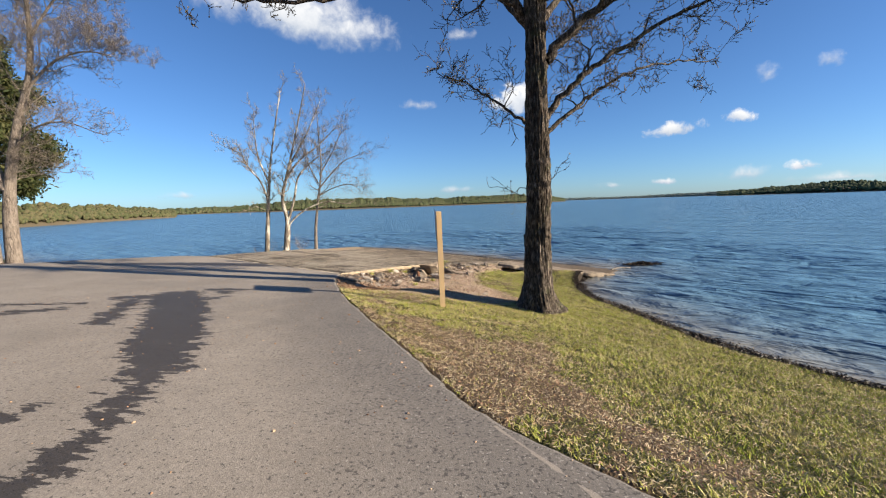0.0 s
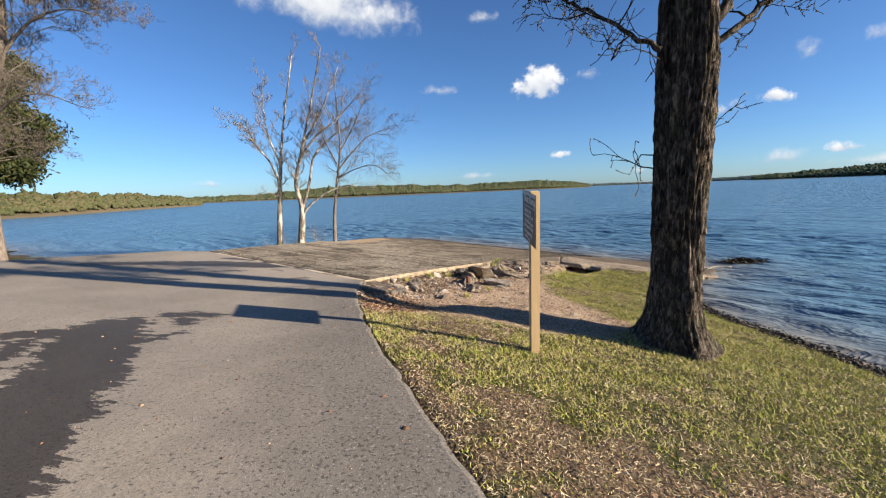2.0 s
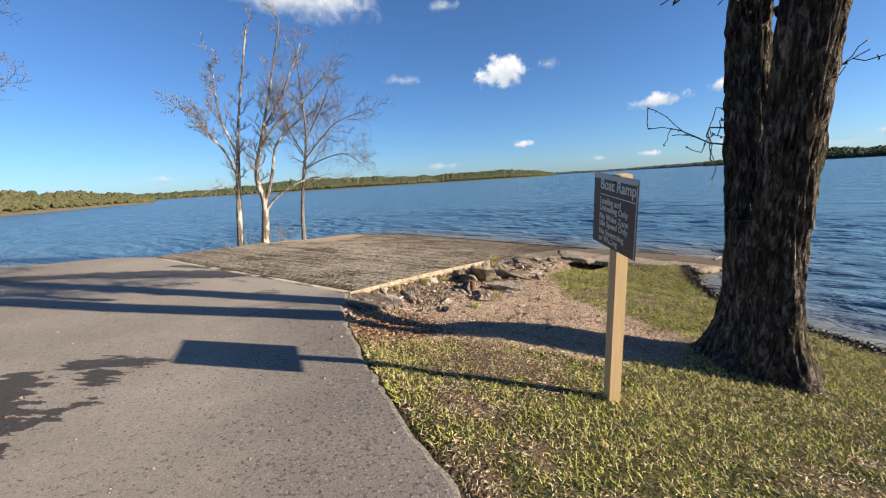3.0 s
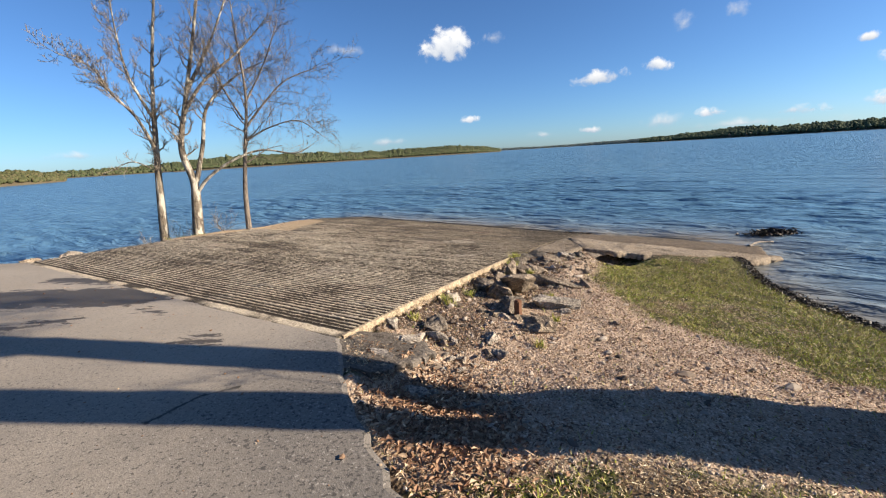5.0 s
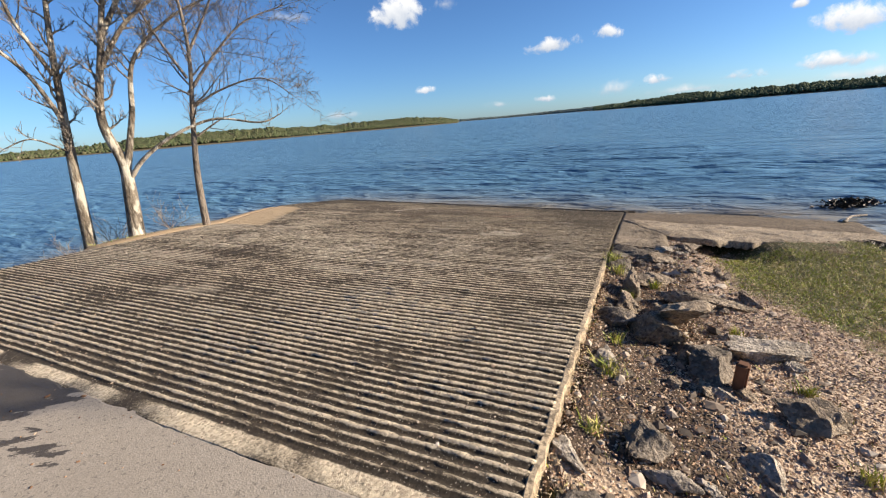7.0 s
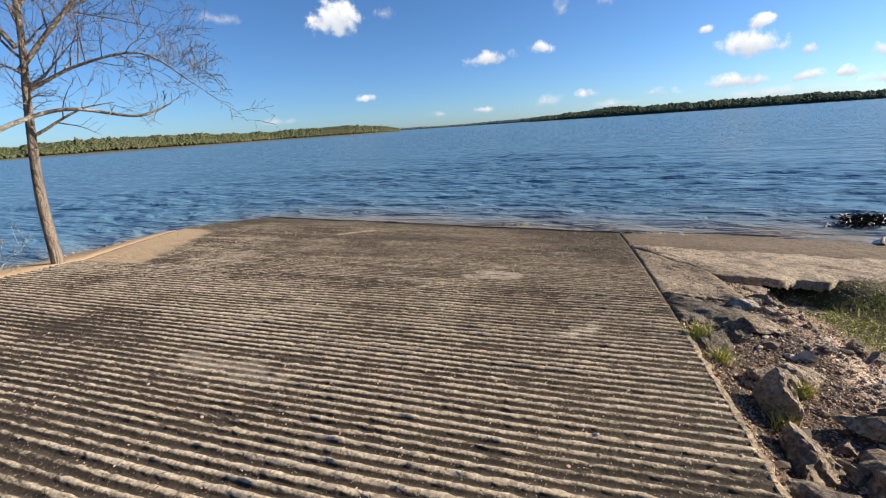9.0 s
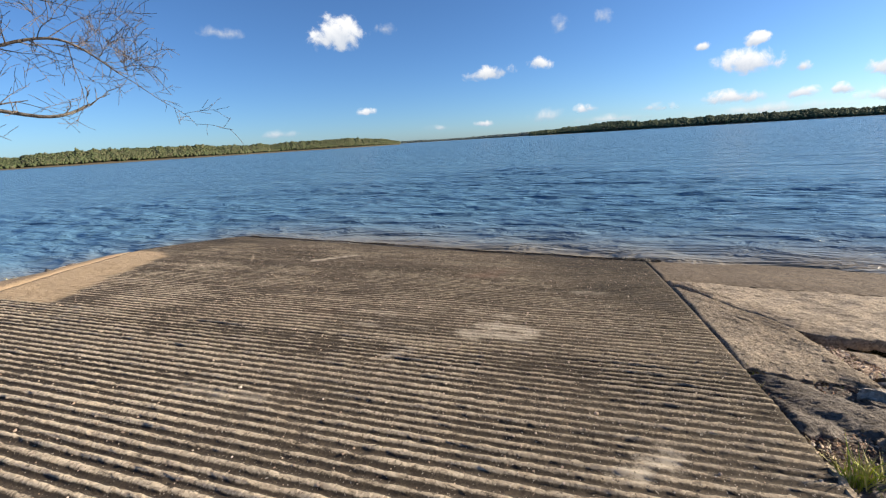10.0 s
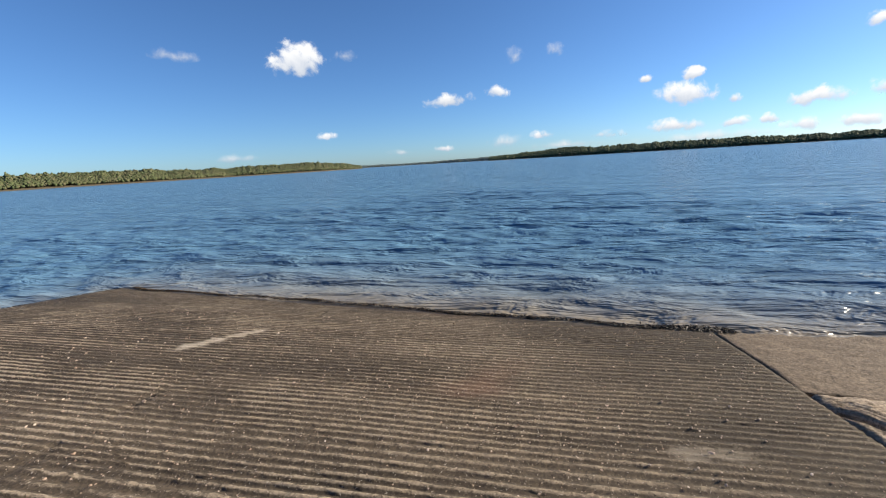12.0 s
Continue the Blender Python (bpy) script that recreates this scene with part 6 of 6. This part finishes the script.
def build_pebbles():
    r, x, y, z, g, ds, dp, land = on_land(230000, -2.5, 3.2, 8.3, 15.6, 86)
    keep = land & (dp > 0.03) & (g + r.normal(0, 0.16, len(x)) > 0.45) & (r.random(len(x)) > 0.5 * rubble(x, y))
    x, y, z = x[keep], y[keep], z[keep]
    n = len(x)
    s = np.clip(r.lognormal(-5.3, 0.45, n), 0.003, 0.026)
    sc = np.stack([s * r.uniform(0.8, 1.5, n), s * r.uniform(0.6, 1.1, n), s * r.uniform(0.35, 0.8, n)], 1)
    t = np.array([(1, 0, 0), (0, 1, 0), (-1, 0, 0), (0, -1, 0), (0, 0, 1), (0.6, 0.6, -0.3)], float)
    f = np.array([(0, 1, 4), (1, 2, 4), (2, 3, 4), (3, 0, 4)])
    v, ff = many(t, f, np.stack([x, y, z + s * 0.15], 1), sc, r.uniform(0, 6.28, n), 87, 0.22)
    thing("gravel", v, ff, PEBBLE, "loose tan and grey gravel", "gravel", kind="stuff")
    # bigger fragments of stone and broken asphalt
    r, x, y, z, g, ds, dp, land = on_land(7000, -2.4, 3.0, 9.4, 15.4, 88)
    u, v = to_uv(x, y)
    keep = land & (dp > 0.04) & (g > 0.5) & (r.random(len(x)) < 0.10 + 0.85 * np.exp(-((v + 0.75) / 0.55) ** 2) * (u > -0.3))
    x, y, z = x[keep], y[keep], z[keep]
    n = len(x)
    s = np.clip(r.lognormal(-4.1, 0.5, n), 0.010, 0.06)
    sc = np.stack([s * r.uniform(0.8, 1.5, n), s * r.uniform(0.6, 1.1, n), s * r.uniform(0.4, 0.9, n)], 1)
    v, ff = many(SML_V, SML_F, np.stack([x, y, z + s * 0.1], 1), sc, r.uniform(0, 6.28, n), 89, 0.2)
    thing("stone_fragments", v, ff, mat_leafy("fragments", ((0.1, (0.08, 0.065, 0.052)), (0.6, (0.22, 0.17, 0.13)), (1.0, (0.5, 0.43, 0.35))), 0.9, 0.1),
          "broken stone and asphalt fragments among the gravel", "stones", kind="stuff")


def along(poly, n, spread, r):
    P = np.array(poly, float)
    seg = np.linalg.norm(np.diff(P, axis=0), axis=1)
    s = r.uniform(0, seg.sum(), n)
    k = np.searchsorted(np.cumsum(seg), s)
    t = (s - np.concatenate([[0], np.cumsum(seg)])[k]) / seg[k]
    q = P[k] + (P[k + 1] - P[k]) * t[:, None]
    return q[:, 0] + r.normal(0, spread, n), q[:, 1] + r.normal(0, spread, n)


def build_wrack():
    r = np.random.default_rng(91)
    x, y = along(SHORE[6:14], 9000, 0.09, r)
    flakes("wrack_line", DEBRIS, "dark wet leaf litter along the lawn's waterline", "debris", x, y, np.maximum(ground(x, y)[0], WATER_Z) + 0.01, 0.028, 92, 0.015)
    v = r.uniform(-0.25, 9.4, 14000)
    lap = 0.06 * wobble(v, v * 0, 1.6, 31) + 0.04 * wobble(v, v * 0, 4.3, 32)
    u = np.full(v.shape, 9.7)
    for _ in range(8):
        u = u - (ramp_z(u, v) - WATER_Z) / (-0.04 - 0.0112 * u + 0.0022 * v)
    u = u - 0.04 + lap + r.normal(0, 0.022 + 0.03 * np.exp(-((v - 0.2) / 0.7) ** 2), v.shape)
    keep = r.random(v.shape) < 0.30 + 0.7 * (vnoise(v, v * 0, 1.1, 33) > 0.45) + np.exp(-((v - 0.3) / 0.6) ** 2)
    u, v = u[keep], v[keep]
    x, y = from_uv(u, v)
    flakes("ramp_wrack", DEBRIS, "thin line of dark wet debris where the lake laps the ramp", "debris", x, y, np.maximum(ramp_z(u, v), WATER_Z) + 0.004, 0.017, 93, 0.010)
    n = 900
    x, y = 7.9 + r.normal(0, 0.30, n), 16.25 + r.normal(0, 0.16, n)
    flakes("debris_heap", DEBRIS, "half-sunken heap of dark leaves and sticks in the shallows", "debris", x, y, WATER_Z + 0.02 + 0.10 * np.exp(-((x - 7.9) / 0.3) ** 2 - ((y - 16.25) / 0.16) ** 2) * r.random(n), 0.06, 94, 0.02)
    # grit and chips lying on the ramp
    n = 9000
    u, v = r.uniform(0.1, 9.6, n), r.uniform(0.05, 8.2, n)
    x, y = from_uv(u, v)
    s = np.clip(r.lognormal(-5.75, 0.45, n), 0.002, 0.012)
    sc = np.stack([s * 1.3, s, s * 0.7], 1)
    vv, ff = many(SML_V, SML_F, np.stack([x, y, ramp_z(u, v) + 0.010], 1), sc, r.uniform(0, 6.28, n), 95, 0.2)
    thing("ramp_grit", vv, ff, PEBBLE, "pale grit and chips lying in the ramp ribs", "grit", kind="stuff")


def build_road_grit():
    r = np.random.default_rng(97)
    n = 2600
    x, y = r.uniform(-6.5, 1.0, n), r.uniform(1.0, 14.5, n)
    dl, _, _, il = near_poly(x, y, LOT)
    keep = il & (r.random(n) < 0.25 + np.exp(-dl / 0.5))
    x, y = x[keep], y[keep]
    n = len(x)
    s = np.clip(r.lognormal(-5.3, 0.5, n), 0.003, 0.018)
    vv, ff = many(SML_V, SML_F, np.stack([x, y, road_z(x, y) + s * 0.3], 1), np.stack([s * 1.3, s, s * 0.6], 1), r.uniform(0, 6.28, n), 98, 0.2)
    thing("road_grit", vv, ff, LEAF, "loose grit and leaf bits on the asphalt", "grit", kind="stuff")


build_road_grit()


def tuft(x, y, zz, n, h, seed, label):
    r = np.random.default_rng(seed)
    a, b = r.uniform(0, 6.28, n), r.uniform(0, 6.28, n)
    hh, w = h * r.uniform(0.4, 1.0, n), r.uniform(0.003, 0.006, n)
    p = np.stack([r.normal(0, h * 0.22, n), r.normal(0, h * 0.22, n), 0 * a], 1)
    s = np.stack([np.cos(a) * w, np.sin(a) * w, 0 * a], 1)
    ln = hh * r.uniform(0.2, 0.9, n)
    mid, tip = np.stack([np.cos(b) * ln * 0.35, np.sin(b) * ln * 0.35, hh * 0.6], 1), np.stack([np.cos(b) * ln, np.sin(b) * ln, hh], 1)
    v = np.stack([p - s, p + s, p + mid + s * 0.7, p + mid - s * 0.7, p + tip], 1).reshape(-1, 3)
    k = np.arange(n)[:, None] * 5
    f = [list(map(int, q)) for q in (k + np.array((0, 1, 2, 3)))] + [list(map(int, q)) for q in (k + np.array((3, 2, 4)))]
    ob = thing("grass_tuft", v, f, BLADE, label, "grass", "tufts by the ramp")
    ob.location = (x, y, zz)


for k, (u, v, n, h) in enumerate(((4.1, -0.10, 120, 0.20), (3.85, -0.16, 90, 0.15), (1.55, -0.22, 110, 0.16), (2.1, -0.25, 60, 0.12), (3.2, -0.3, 70, 0.12), (3.6, -0.55, 90, 0.12), (0.9, -0.2, 60, 0.1))):
    x, y = from_uv(u, v)
    tuft(x, y, gz(x, y) - 0.01, n, h, 120 + k, "green and yellow grass tuft at the ramp edge")
for k, (x, y) in enumerate(((-0.55, 11.05), (-0.1, 11.65), (0.2, 12.4))):
    tuft(x, y, gz(x, y) - 0.01, 60, 0.11, 130 + k, "small weedy grass tuft among the rocks")

build_grass()
build_straw()
build_litter()
build_leaf_drift()
build_pebbles()
build_wrack()
